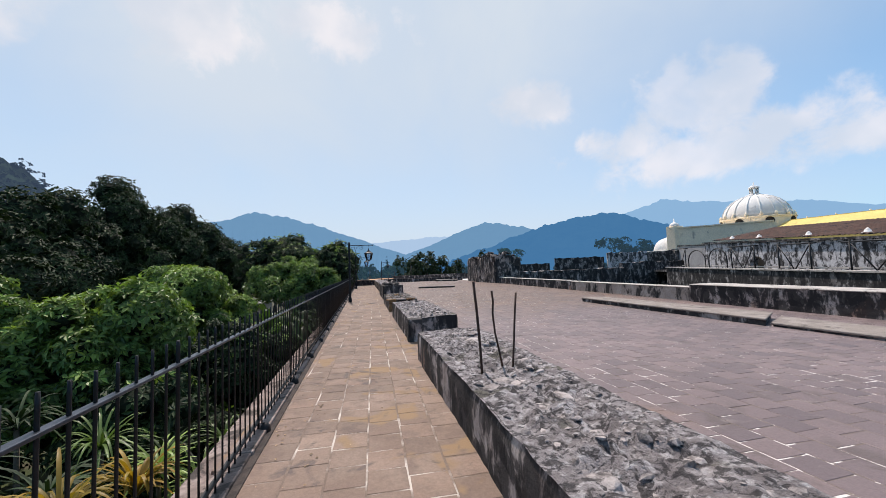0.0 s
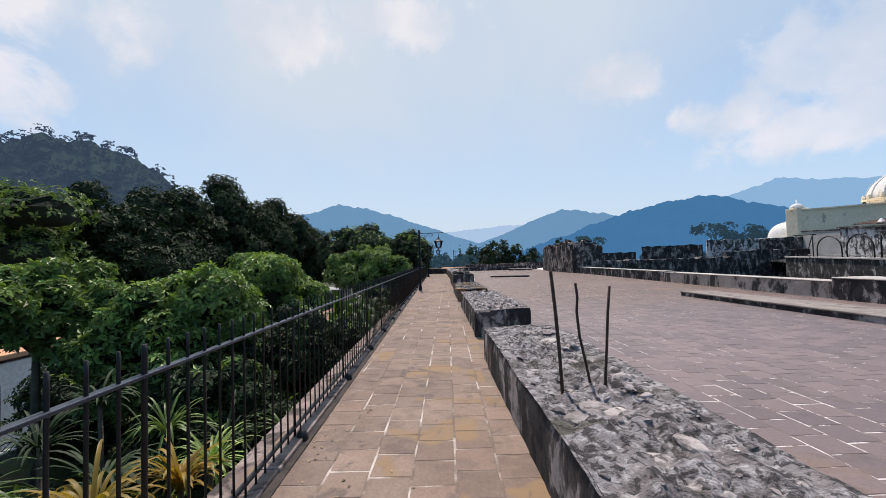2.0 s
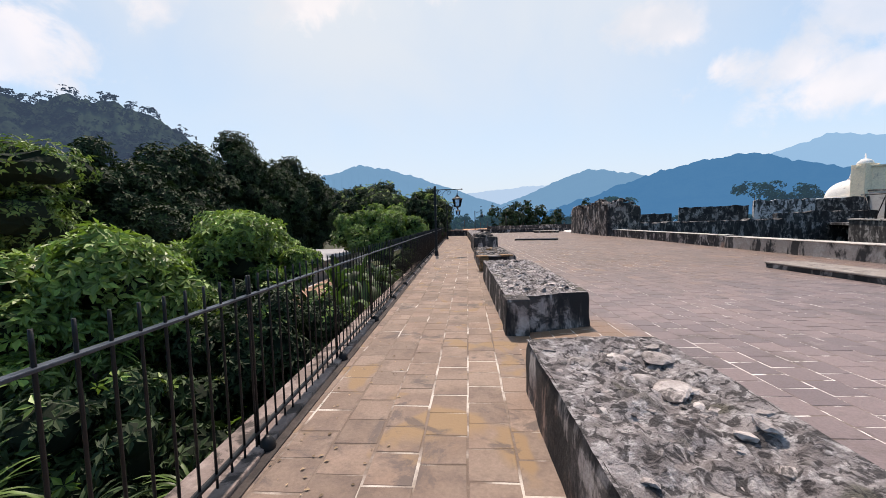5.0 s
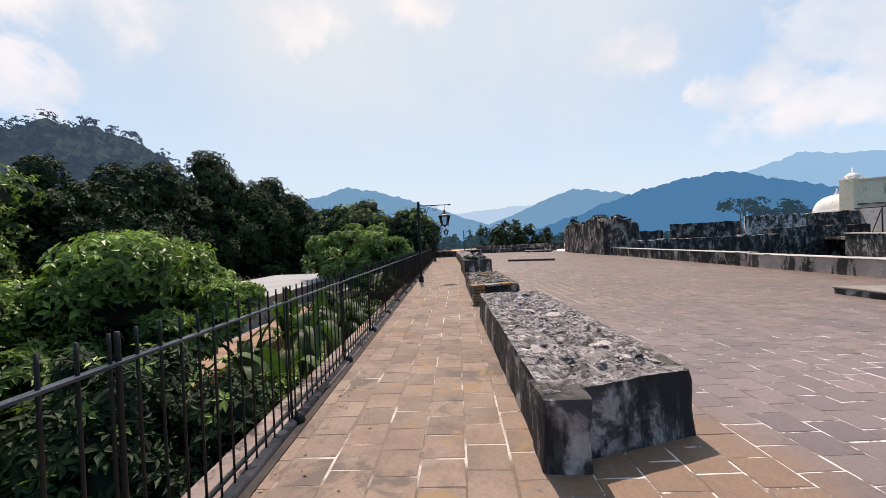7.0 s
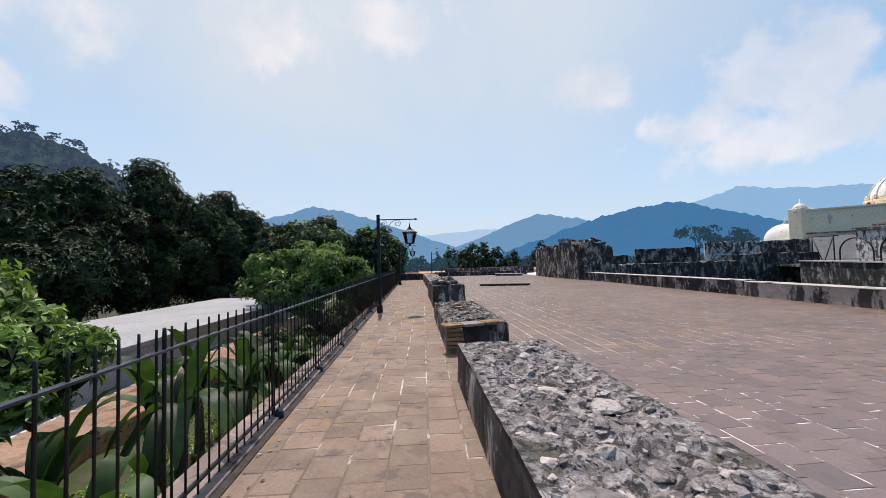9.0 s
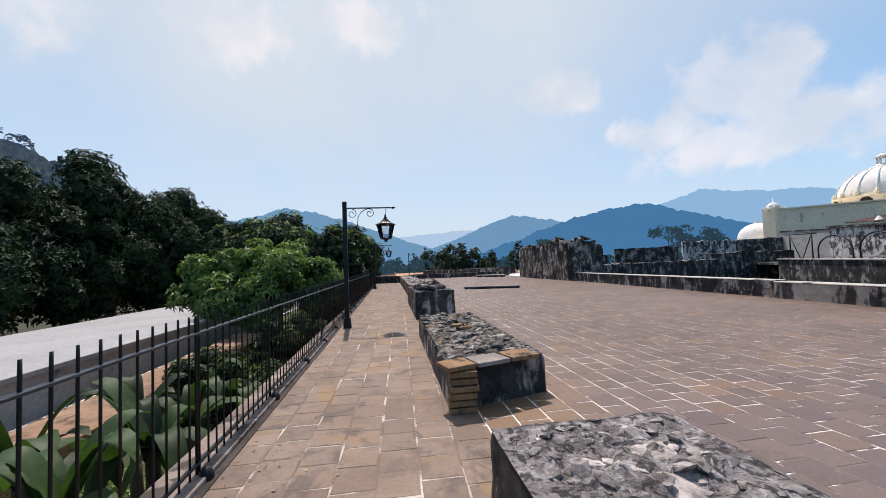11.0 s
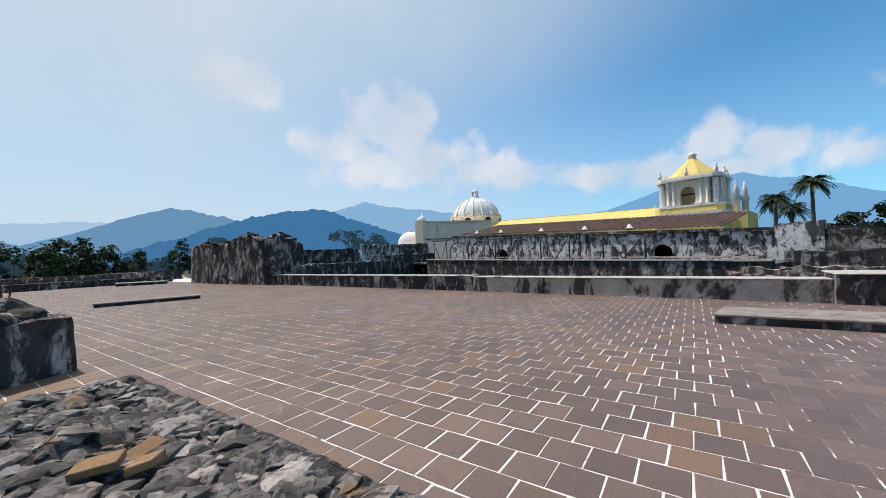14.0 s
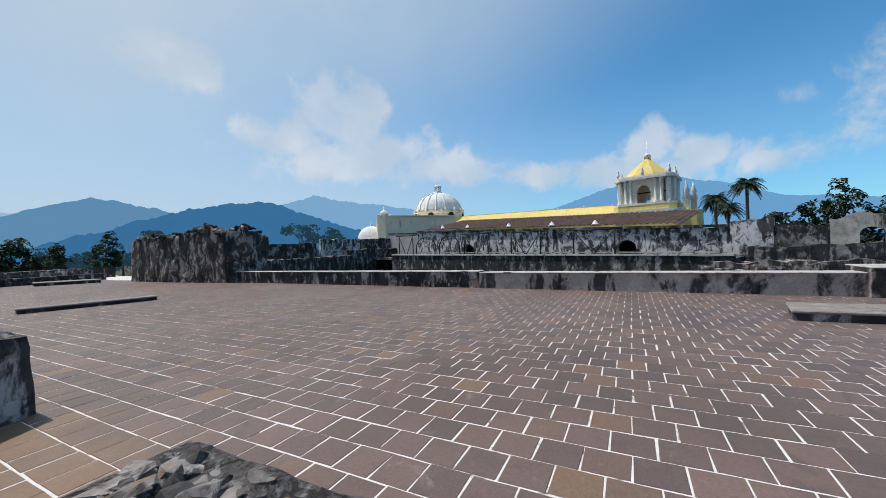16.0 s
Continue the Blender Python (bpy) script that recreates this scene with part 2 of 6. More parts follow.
BLACK = (0.018, 0.017, 0.018)
M = {
    "tile": None,
    "path_tile": surface("walkway_tile", ((0.19, 0.13, 0.10), (0.235, 0.172, 0.136), (0.15, 0.106, 0.086)), 0.72, 1.3, 45, 0.35, spread=0.17, stains=((0.105, 0.08, 0.07), 0.3, 2.0), patch=((0.24, 0.155, 0.085), 0.2, 1.6)),
    "mortar": None,
    "path_mortar": surface("walkway_mortar", ((0.14, 0.10, 0.078), (0.20, 0.15, 0.12), (0.60, 0.54, 0.48)), 0.9, 0.7, 60, 0.4),
    # real black stains, laid on heavier to darken the shaded faces too
    "plaster": surface("stained_plaster", ((0.46, 0.41, 0.385), (0.30, 0.25, 0.235), (0.20, 0.155, 0.14)), 0.9, 1.3, 25, 0.5, stains=(BLACK, 0.62, 1.9), streak=(BLACK, 0.72, 2.6), patch=((0.30, 0.20, 0.16), 0.15, 1.1)),
    "plaster_grey": surface("grey_plaster", ((0.42, 0.355, 0.315), (0.33, 0.275, 0.24), (0.48, 0.42, 0.38)), 0.9, 0.9, 20, 0.5, stains=(BLACK, 0.34, 0.8), streak=(BLACK, 0.38, 1.3)),
    # rubble and dark_bed: the fine dark stains paint the shade of pits
    "rubble": surface("rubble_mortar", ((0.33, 0.30, 0.30), (0.15, 0.13, 0.13), (0.53, 0.50, 0.50)), 0.92, 5.0, 46, 1.0, stains=((0.028, 0.025, 0.026), 0.52, 14.0), patch=((0.12, 0.11, 0.09), 0.18, 2.2), depth=0.07),
    "stone": surface("rubble_stone", ((0.23, 0.205, 0.205), (0.42, 0.385, 0.38), (0.10, 0.088, 0.086)), 0.9, 3.5, 34, 0.9, spread=0.55, stains=((0.045, 0.04, 0.04), 0.4, 9.0), depth=0.03),
    "dark_bed": surface("dark_bedding", ((0.14, 0.122, 0.115), (0.07, 0.06, 0.056), (0.30, 0.28, 0.27)), 0.92, 5.0, 46, 1.0, stains=((0.022, 0.02, 0.02), 0.5, 12.0), depth=0.07),
    "slate": surface("dark_rubble", ((0.12, 0.105, 0.10), (0.25, 0.23, 0.22), (0.04, 0.036, 0.035)), 0.88, 3.0, 34, 0.9, spread=0.7, stains=((0.03, 0.026, 0.025), 0.42, 8.0), patch=((0.22, 0.135, 0.075), 0.06, 3.0), depth=0.03),
    "brick": surface("old_brick", ((0.22, 0.125, 0.065), (0.28, 0.17, 0.085), (0.14, 0.09, 0.06)), 0.88, 4.0, 45, 0.5, spread=0.2, stains=(BLACK, 0.3, 4.0)),
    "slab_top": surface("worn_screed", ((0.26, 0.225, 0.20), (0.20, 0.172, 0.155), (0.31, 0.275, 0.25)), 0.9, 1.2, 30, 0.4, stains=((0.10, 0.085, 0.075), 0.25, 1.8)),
    "oldwhite": surface("weathered_limewash", ((0.52, 0.48, 0.43), (0.40, 0.37, 0.33), (0.28, 0.25, 0.22)), 0.92, 0.8, 8, 0.4, stains=(BLACK, 0.3, 0.7), streak=(BLACK, 0.3, 0.9)),
    "cap": surface("pale_capping", ((0.50, 0.465, 0.43), (0.36, 0.33, 0.305)), 0.9, 2.0, 30, 0.4, stains=(BLACK, 0.3, 1.8)),
    "ruin": surface("ruin_masonry", ((0.38, 0.32, 0.285), (0.23, 0.185, 0.165), (0.52, 0.46, 0.42)), 0.92, 1.4, 15, 0.9, stains=(BLACK, 0.56, 1.6), streak=(BLACK, 0.64, 1.9), depth=0.06),
    "farwall": surface("mottled_wall", ((0.66, 0.64, 0.64), (0.50, 0.49, 0.50), (0.30, 0.29, 0.30)), 0.92, 0.45, 7, 0.4, stains=(BLACK, 0.46, 1.1), streak=(BLACK, 0.5, 1.9)),
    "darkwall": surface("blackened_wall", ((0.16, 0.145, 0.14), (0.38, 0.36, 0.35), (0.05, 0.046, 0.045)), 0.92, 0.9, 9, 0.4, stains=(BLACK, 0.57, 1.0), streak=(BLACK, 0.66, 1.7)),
    "grey_room": surface("grey_render", ((0.34, 0.33, 0.33), (0.42, 0.41, 0.40)), 0.92, 0.5, 8, 0.3, stains=((0.1, 0.1, 0.1), 0.2, 0.7)),
    "iron": surface("black_iron", ((0.007, 0.0075, 0.009), (0.013, 0.013, 0.015)), 0.5, 3, 60, 0.15),
    "rail": surface("grey_rail", ((0.05, 0.055, 0.07), (0.09, 0.10, 0.12)), 0.35, 5, 60, 0.1, metal=0.6),
    "rust": surface("rusted_rod", ((0.05, 0.032, 0.026), (0.085, 0.05, 0.038)), 0.85, 20, 120, 0.4, metal=0.2),
    "yellow": surface("yellow_paint", ((0.70, 0.55, 0.19), (0.63, 0.49, 0.165)), 0.85, 0.4, 6, 0.15, streak=((0.45, 0.36, 0.14), 0.12, 0.8)),
    "cream": surface("cream_render", ((0.88, 0.76, 0.58), (0.80, 0.69, 0.52)), 0.88, 0.4, 6, 0.2, streak=((0.36, 0.31, 0.25), 0.16, 0.8)),
    "white": surface("white_paint", ((0.80, 0.78, 0.74), (0.70, 0.68, 0.65)), 0.8, 0.5, 8, 0.15, streak=((0.42, 0.40, 0.38), 0.15, 1.0)),
    "roof_tile": surface("clay_roof_tile", ((0.10, 0.052, 0.04), (0.15, 0.085, 0.065), (0.06, 0.042, 0.037)), 0.9, 0.8, 12, 0.4, spread=0.3, stains=(BLACK, 0.35, 0.9)),
    "flat_roof": surface("concrete_roof", ((0.29, 0.29, 0.30), (0.35, 0.35, 0.36)), 0.85, 0.4, 6, 0.2, stains=((0.34, 0.34, 0.34), 0.25, 0.5)),
    "orange_roof": surface("orange_roof", ((0.52, 0.27, 0.15), (0.60, 0.34, 0.20)), 0.85, 0.5, 8, 0.3, stains=((0.30, 0.18, 0.12), 0.3, 0.7)),
    # near-black stands for the shade in rooms, windows and under the roof
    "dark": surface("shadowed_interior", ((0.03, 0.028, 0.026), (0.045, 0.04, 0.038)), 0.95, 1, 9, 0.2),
    "kerb": surface("grimy_kerb", ((0.25, 0.195, 0.175), (0.17, 0.13, 0.115), (0.34, 0.28, 0.255)), 0.9, 1.5, 30, 0.5, stains=((0.03, 0.026, 0.024), 0.42, 3.0)),
    "foot_black": surface("black_strip", ((0.045, 0.037, 0.034), (0.075, 0.06, 0.053), (0.03, 0.026, 0.025)), 0.95, 3, 40, 0.6),
    "garden_path": surface("garden_path", ((0.26, 0.155, 0.10), (0.33, 0.215, 0.15), (0.18, 0.115, 0.08)), 0.9, 0.6, 12, 0.4, stains=((0.08, 0.055, 0.04), 0.35, 1.2)),
    "glass": None,
    "ground": surface("garden_earth", ((0.05, 0.045, 0.028), (0.03, 0.04, 0.016), (0.08, 0.065, 0.045)), 0.95, 0.3, 5, 0.5),
    "lawn": surface("low_plants", ((0.03, 0.045, 0.014), (0.05, 0.065, 0.022), (0.075, 0.062, 0.042)), 0.95, 0.8, 9, 0.6),
    "bark": surface("bark", ((0.10, 0.075, 0.055), (0.15, 0.12, 0.09)), 0.95, 4, 30, 0.7),
    "leaf_dark": surface("dark_leaf", ((0.013, 0.029, 0.011), (0.030, 0.056, 0.019)), 0.68, 0.5, 4, 0, spread=0.45, translucent=0.08),
    # near-black colour of the solid cores, painted shade within the crowns
    "crown_shade": surface("crown_core_shade", ((0.006, 0.012, 0.005), (0.011, 0.02, 0.008)), 0.9, 2, 14, 0.6),
    "leaf": surface("green_leaf", ((0.068, 0.12, 0.032), (0.14, 0.21, 0.058)), 0.45, 0.8, 5, 0, spread=0.5, translucent=0.22),
    "leaf_bright": surface("bright_leaf", ((0.14, 0.23, 0.05), (0.22, 0.31, 0.085)), 0.45, 0.8, 5, 0, spread=0.45, translucent=0.22),
    "leaf_gold": surface("golden_leaf", ((0.30, 0.165, 0.018), (0.20, 0.15, 0.025)), 0.5, 1.5, 8, 0, spread=0.35, translucent=0.3),
    "leaf_banana": surface("banana_leaf", ((0.018, 0.042, 0.016), (0.05, 0.095, 0.03)), 0.55, 2, 14, 0.2, spread=0.55, translucent=0.3),
    "litter": surface("dry_litter", ((0.36, 0.26, 0.17), (0.20, 0.14, 0.09)), 0.9, 4, 30, 0, spread=0.5),
    "palm": surface("palm_leaf", ((0.015, 0.028, 0.014), (0.028, 0.045, 0.02)), 0.6, 1, 8, 0, spread=0.3, translucent=0.1),
    # far colours: own base, haze colour, and the share that glows as haze
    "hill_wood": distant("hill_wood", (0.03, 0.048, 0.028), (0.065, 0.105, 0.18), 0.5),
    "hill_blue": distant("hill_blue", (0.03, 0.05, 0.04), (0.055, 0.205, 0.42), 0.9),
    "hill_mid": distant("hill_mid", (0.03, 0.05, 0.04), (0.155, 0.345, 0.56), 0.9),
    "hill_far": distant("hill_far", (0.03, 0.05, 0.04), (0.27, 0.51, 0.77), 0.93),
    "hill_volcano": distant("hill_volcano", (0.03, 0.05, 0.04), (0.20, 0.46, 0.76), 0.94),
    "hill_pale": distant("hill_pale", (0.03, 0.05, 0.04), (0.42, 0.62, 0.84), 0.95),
    # town trees: green leaf with a bluish haze glow mixed in
    "far_leaf_haze": distant("far_leaf_haze", (0.022, 0.05, 0.024), (0.06, 0.14, 0.22), 0.3),
}


def glass_material():
    mat = bpy.data.materials.new("lantern_glass")
    mat.use_nodes = True
    n = Nodes(mat.node_tree)
    t, g, m, f = n.add("ShaderNodeBsdfTransparent"), n.add("ShaderNodeBsdfGlossy"), n.add("ShaderNodeMixShader"), n.add("ShaderNodeFresnel")
    t.inputs[0].default_value = (0.86, 0.9, 0.93, 1)
    g.inputs["Roughness"].default_value = 0.08
    n.link(f.outputs[0], m.inputs[0])
    n.link(t.outputs[0], m.inputs[1])
    n.link(g.outputs[0], m.inputs[2])
    n.link(m.outputs[0], n.add("ShaderNodeOutputMaterial").inputs[0])
    return mat


M["glass"] = glass_material()


def mortar_material():
    """White lime joints, whole in the northern field and worn down to fragments south of it."""
    mat = bpy.data.materials.new("lime_mortar")
    mat.use_nodes = True
    n = Nodes(mat.node_tree)
    pos = n.add("ShaderNodeNewGeometry").outputs["Position"]
    sep = n.add("ShaderNodeSeparateXYZ")
    n.link(pos, sep.inputs[0])
    zone = n.ramp(n.math("ADD", sep.outputs[1], n.math("MULTIPLY", n.math("SUBTRACT", n.noise(1.3, 3.0, 0.5, pos), 0.5), 0.5)), 14.1, 14.4)
    worn = n.math("MULTIPLY", n.math("SUBTRACT", n.noise(0.45, 3.0, 0.5, n.vec("ADD", pos, (5.0, 2.0, 0.0))), 0.5), 0.5)
    chips = n.math("ADD", n.noise(4.5, 5.0, 0.65, pos, 0.4), worn)
    keep = n.ramp(n.math("ADD", chips, n.math("MULTIPLY", zone, 0.17)), 0.50, 0.58)
    white = n.mix(n.noise(24.0, 4.0, 0.6, pos), (0.52, 0.47, 0.44), (0.76, 0.71, 0.68))
    dust = n.mix(n.noise(3.0, 4.0, 0.6, pos), (0.13, 0.10, 0.085), (0.19, 0.15, 0.13))
    b = n.add("ShaderNodeBsdfPrincipled")
    n.link(n.mix(keep, dust, white), b.inputs["Base Color"])
    b.inputs["Roughness"].default_value = 0.92
    n.link(b.outputs[0], n.add("ShaderNodeOutputMaterial").inputs[0])
    return mat


M["mortar"] = mortar_material()


def terrace_tile_material():
    """Grey-mauve clay tiles, browner to the north, with ochre wear beside the low walls and single ochre tiles."""
    mat = bpy.data.materials.new("terrace_tile")
    mat.use_nodes = True
    n = Nodes(mat.node_tree)
    geo = n.add("ShaderNodeNewGeometry")
    pos = geo.outputs["Position"]
    sep = n.add("ShaderNodeSeparateXYZ")
    n.link(pos, sep.inputs[0])
    r = n.math("FRACT", n.math("ADD", geo.outputs["Random Per Island"], n.add("ShaderNodeObjectInfo").outputs["Random"]))
    broad = n.noise(0.35, 4.0, 0.55, pos, 0.3)
    mid = n.noise(2.6, 5.0, 0.62, n.vec("ADD", pos, (4.0, 1.0, 2.0)), 0.4)
    small = n.noise(48.0, 5.0, 0.65, pos)
    north = n.ramp(n.math("ADD", sep.outputs[1], n.math("MULTIPLY", n.math("SUBTRACT", broad, 0.5), 9.0)), 9.0, 17.0)
    mauve = n.mix(n.ramp(broad, 0.35, 0.65), (0.140, 0.105, 0.108), (0.172, 0.130, 0.132))
    brown = n.mix(n.ramp(broad, 0.35, 0.65), (0.110, 0.070, 0.055), (0.142, 0.093, 0.075))
    c = n.mix(north, mauve, brown)
    c = n.mix(1.0, c, n.mix(r, (0.80, 0.80, 0.82), (1.2, 1.17, 1.13)), "MULTIPLY")
    c = n.mix(n.math("MULTIPLY", n.ramp(mid, 0.52, 0.7), 0.6), c, (0.078, 0.058, 0.05))
    margin = n.ramp(n.math("ADD", sep.outputs[0], n.math("MULTIPLY", n.math("SUBTRACT", n.noise(0.9, 4.0, 0.6, pos, 0.3), 0.5), 3.0)), 2.3, 1.2)
    lone = n.ramp(n.math("FRACT", n.math("MULTIPLY", r, 17.31)), 0.86, 0.98)
    lone = n.math("MULTIPLY", lone, n.math("MULTIPLY", north, 0.8))
    ochre = n.mix(mid, (0.15, 0.082, 0.04), (0.26, 0.15, 0.075))
    c = n.mix(n.math("MULTIPLY", n.math("MAXIMUM", margin, lone), 0.72), c, ochre)
    c = n.mix(n.math("MULTIPLY", n.ramp(n.noise(3.4, 6.0, 0.7, n.vec("ADD", pos, (8.0, 3.0, 1.0)), 0.6), 0.6, 0.72), 0.45), c, (0.27, 0.225, 0.205))
    c = n.mix(0.4, c, n.mix(n.ramp(small, 0.25, 0.75), (0.5, 0.5, 0.5), (1.45, 1.45, 1.45)), "MULTIPLY")
    b = n.add("ShaderNodeBsdfPrincipled")
    n.link(c, b.inputs["Base Color"])
    n.put(b.inputs["Roughness"], n.math("ADD", 0.50, n.math("MULTIPLY", small, 0.2)))
    b.inputs["Specular IOR Level"].default_value = 0.5
    bp = n.add("ShaderNodeBump")
    bp.inputs["Strength"].default_value, bp.inputs["Distance"].default_value = 0.4, 0.02
    n.link(n.math("ADD", n.math("MULTIPLY", mid, 0.5), n.math("MULTIPLY", small, 0.5)), bp.inputs["Height"])
    n.link(bp.outputs[0], b.inputs["Normal"])
    n.link(b.outputs[0], n.add("ShaderNodeOutputMaterial").inputs[0])
    return mat


M["tile"] = terrace_tile_material()


# ---- mesh helpers ----
def mesh_of(name, verts, faces, mat, smooth=False):
    me = bpy.data.meshes.new(name)
    me.from_pydata([tuple(v) for v in verts], [], [tuple(f) for f in faces])
    me.materials.append(mat)
    if smooth:
        me.polygons.foreach_set("use_smooth", [True] * len(me.polygons))
    me.update()
    return me


def quads_mesh(name, verts, quads, mat, smooth=False):
    """A mesh from numpy arrays of corners and quads, quick for large counts."""
    me = bpy.data.meshes.new(name)
    verts, quads = np.asarray(verts, dtype=np.float32), np.asarray(quads, dtype=np.int32)
    me.vertices.add(len(verts))
    me.vertices.foreach_set("co", verts.ravel())
    k = quads.shape[1]
    me.loops.add(quads.size)
    me.loops.foreach_set("vertex_index", quads.ravel())
    me.polygons.add(len(quads))
    me.polygons.foreach_set("loop_start", np.arange(0, quads.size, k, dtype=np.int32))
    me.polygons.foreach_set("use_smooth", np.full(len(quads), smooth))
    me.materials.append(mat)
    me.update(calc_edges=True)
    me.validate()
    return me


def thing(name, at=(0, 0, 0), label="", category="", group="", kind="", turn=0.0):
    ob = new(name)
    ob.location, ob.rotation_euler = at, (0, 0, turn)
    return tagged(ob, label, category, group, kind)


def part(name, data, material=None, parent=None, label="", kind=""):
    """Link a bmesh or a mesh as ONE mesh object under a thing or a part."""
    if isinstance(data, bmesh.types.BMesh):
        me = bpy.data.meshes.new(name)
        data.to_mesh(me)
        data.free()
        data = me
    if material is not None and not data.materials:
        data.materials.append(material)
    ob = new(name, data)
    if parent is not None:
        ob.parent = parent
    return tagged(ob, label, kind=kind)


def box(x0, x1, y0, y1, z0, z1, bevel=0.0, bm=None):
    bm = bm or bmesh.new()
    m = Matrix.Translation(((x0 + x1) / 2, (y0 + y1) / 2, (z0 + z1) / 2)) @ Matrix.Diagonal((x1 - x0, y1 - y0, z1 - z0, 1))
    made = bmesh.ops.create_cube(bm, size=1, matrix=m)
    if bevel:
        edges = {e for v in made["verts"] for e in v.link_edges}
        bmesh.ops.bevel(bm, geom=list(edges), offset=bevel, segments=2, affect="EDGES", profile=0.6)
    return bm


def prism(outline, z0, z1, bm=None):
    """An upright solid on an outline of (x, y)."""
    bm = bm or bmesh.new()
    lo = [bm.verts.new((x, y, z0)) for x, y in outline]
    hi = [bm.verts.new((x, y, z1)) for x, y in outline]
    k = len(outline)
    bm.faces.new(lo[::-1]), bm.faces.new(hi)
    for i in range(k):
        bm.faces.new((lo[i], lo[(i + 1) % k], hi[(i + 1) % k], hi[i]))
    bmesh.ops.recalc_face_normals(bm, faces=bm.faces)
    return bm


def tube(points, radius, sides=8, bm=None, caps=True):
    """A round bar along points; radius a number or one for each point."""
    bm = bm or bmesh.new()
    pts = [Vector(p) for p in points]
    rad = radius if isinstance(radius, (list, tuple)) else [radius] * len(pts)
    rings, side = [], None
    for i, p in enumerate(pts):
        way = (pts[min(i + 1, len(pts) - 1)] - pts[max(i - 1, 0)]).normalized()
        if side is None:
            side = way.orthogonal().normalized()
        side = (side - way * side.dot(way)).normalized()
        over = way.cross(side)
        rings.append([bm.verts.new(p + rad[i] * (math.cos(a) * side + math.sin(a) * over)) for a in (2 * math.pi * k / sides for k in range(sides))])
    for a, b in zip(rings, rings[1:]):
        for k in range(sides):
            bm.faces.new((a[k], a[(k + 1) % sides], b[(k + 1) % sides], b[k])).smooth = True
    if caps:
        bm.faces.new(rings[0][::-1]), bm.faces.new(rings[-1])
    return bm


def lathe(profile, sides=16, bm=None, smooth=True, turn=0.0, at=(0, 0, 0)):
    """A turned solid from (radius, z)."""
    bm = bm or bmesh.new()
    rings = []
    for r, z in profile:
        rings.append([bm.verts.new((at[0] + r * math.cos(turn + 2 * math.pi * k / sides), at[1] + r * math.sin(turn + 2 * math.pi * k / sides), at[2] + z)) for k in range(sides)])
    for a, b in zip(rings, rings[1:]):
        for k in range(sides):
            bm.faces.new((a[k], a[(k + 1) % sides], b[(k + 1) % sides], b[k])).smooth = smooth
    bm.faces.new(rings[0][::-1]), bm.faces.new(rings[-1])
    return bm


def rough(p, scale, amount):
    return amount * noise.fractal(Vector(p) * scale, 1.0, 2.0, 4)


# ---- ground and distance ----
GROUND = -5.5


def build_ground():
    bm = bmesh.new()
    rings = (0, 30, 80, 200, 500, 1200, 2600)
    prev = None
    for r in rings:
        ring = [bm.verts.new((r * math.cos(a) + 5, r * math.sin(a) + 20, GROUND + (0 if r < 100 else rough((r, a * 40, 0), 0.01, 1.5)))) for a in (2 * math.pi * k / 48 for k in range(48))] if r else [bm.verts.new((5, 20, GROUND))]
        if prev and len(prev) == 1:
            for k in range(48):
                bm.faces.new((prev[0], ring[k], ring[(k + 1) % 48]))
        elif prev:
            for k in range(48):
                bm.faces.new((prev[k], ring[k], ring[(k + 1) % 48], prev[(k + 1) % 48]))
        prev = ring
    tagged(part("ground", bm, M["ground"]), "brown garden earth and low growth around the buildings", "ground", kind="structure")


def ridge(name, mat, distance, profile, label, seed, wobble=0.25, depth=0.5, trees=0.0):
    """A mountain: crest elevations by azimuth (degrees), a slope that falls towards the viewer and behind."""
    az = np.array([p[0] for p in profile], float)
    el = np.array([p[1] for p in profile], float)
    step = 0.25
    aa = np.arange(az[0], az[-1] + 1e-6, step)
    ee = np.interp(aa, az, el)
    k = np.ones(5) / 5
    ee = np.convolve(np.pad(ee, 2, mode="edge"), k, mode="valid")
    rows_n = 14
    verts = []
    for j in range(rows_n + 1):
        f = j / rows_n
        for i, a in enumerate(aa):
            # from the foot (f=0) to the crest (f=0.8) and down behind
            g = min(f / 0.8, 1.0)
            r = distance * (1 - depth * (1 - g)) * (1 + 0.25 * max(0, f - 0.8) / 0.2)
            top = distance * math.tan(radians(max(ee[i], 0.05)))
            h = top * (g ** 1.25) * (1.0 if f <= 0.8 else 1 - 0.5 * (f - 0.8) / 0.2)
            px, py = r * math.sin(radians(a)), r * math.cos(radians(a))
            gully = noise.fractal(Vector((a * 0.35 + seed, f * 1.6, seed)), 1.0, 2.0, 5)
            h += top * wobble * gully * min(g, 1 - g * 0.75) + trees * abs(noise.noise(Vector((px, py, seed)) * 0.06)) * (1 if g > 0.1 else 0)
            h += top * 0.022 * noise.fractal(Vector((a * 1.6, seed, 0)), 1.0, 2.0, 4) * g
            verts.append((px, py + 10, GROUND - 2 + h))
    m = len(aa)
    faces = [(j * m + i, j * m + i + 1, (j + 1) * m + i + 1, (j + 1) * m + i) for j in range(rows_n) for i in range(m - 1)]
    tagged(part(name, quads_mesh(name, verts, faces, mat, True)), label, "mountain", kind="structure")


build_ground()
# ridges whose materials hold the painted haze, mostly paler with distance
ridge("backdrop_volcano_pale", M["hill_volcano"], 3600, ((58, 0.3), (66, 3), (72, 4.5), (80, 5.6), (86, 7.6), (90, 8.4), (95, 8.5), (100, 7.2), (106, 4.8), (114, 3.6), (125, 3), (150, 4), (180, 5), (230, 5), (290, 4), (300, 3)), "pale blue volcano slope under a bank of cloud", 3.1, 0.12)
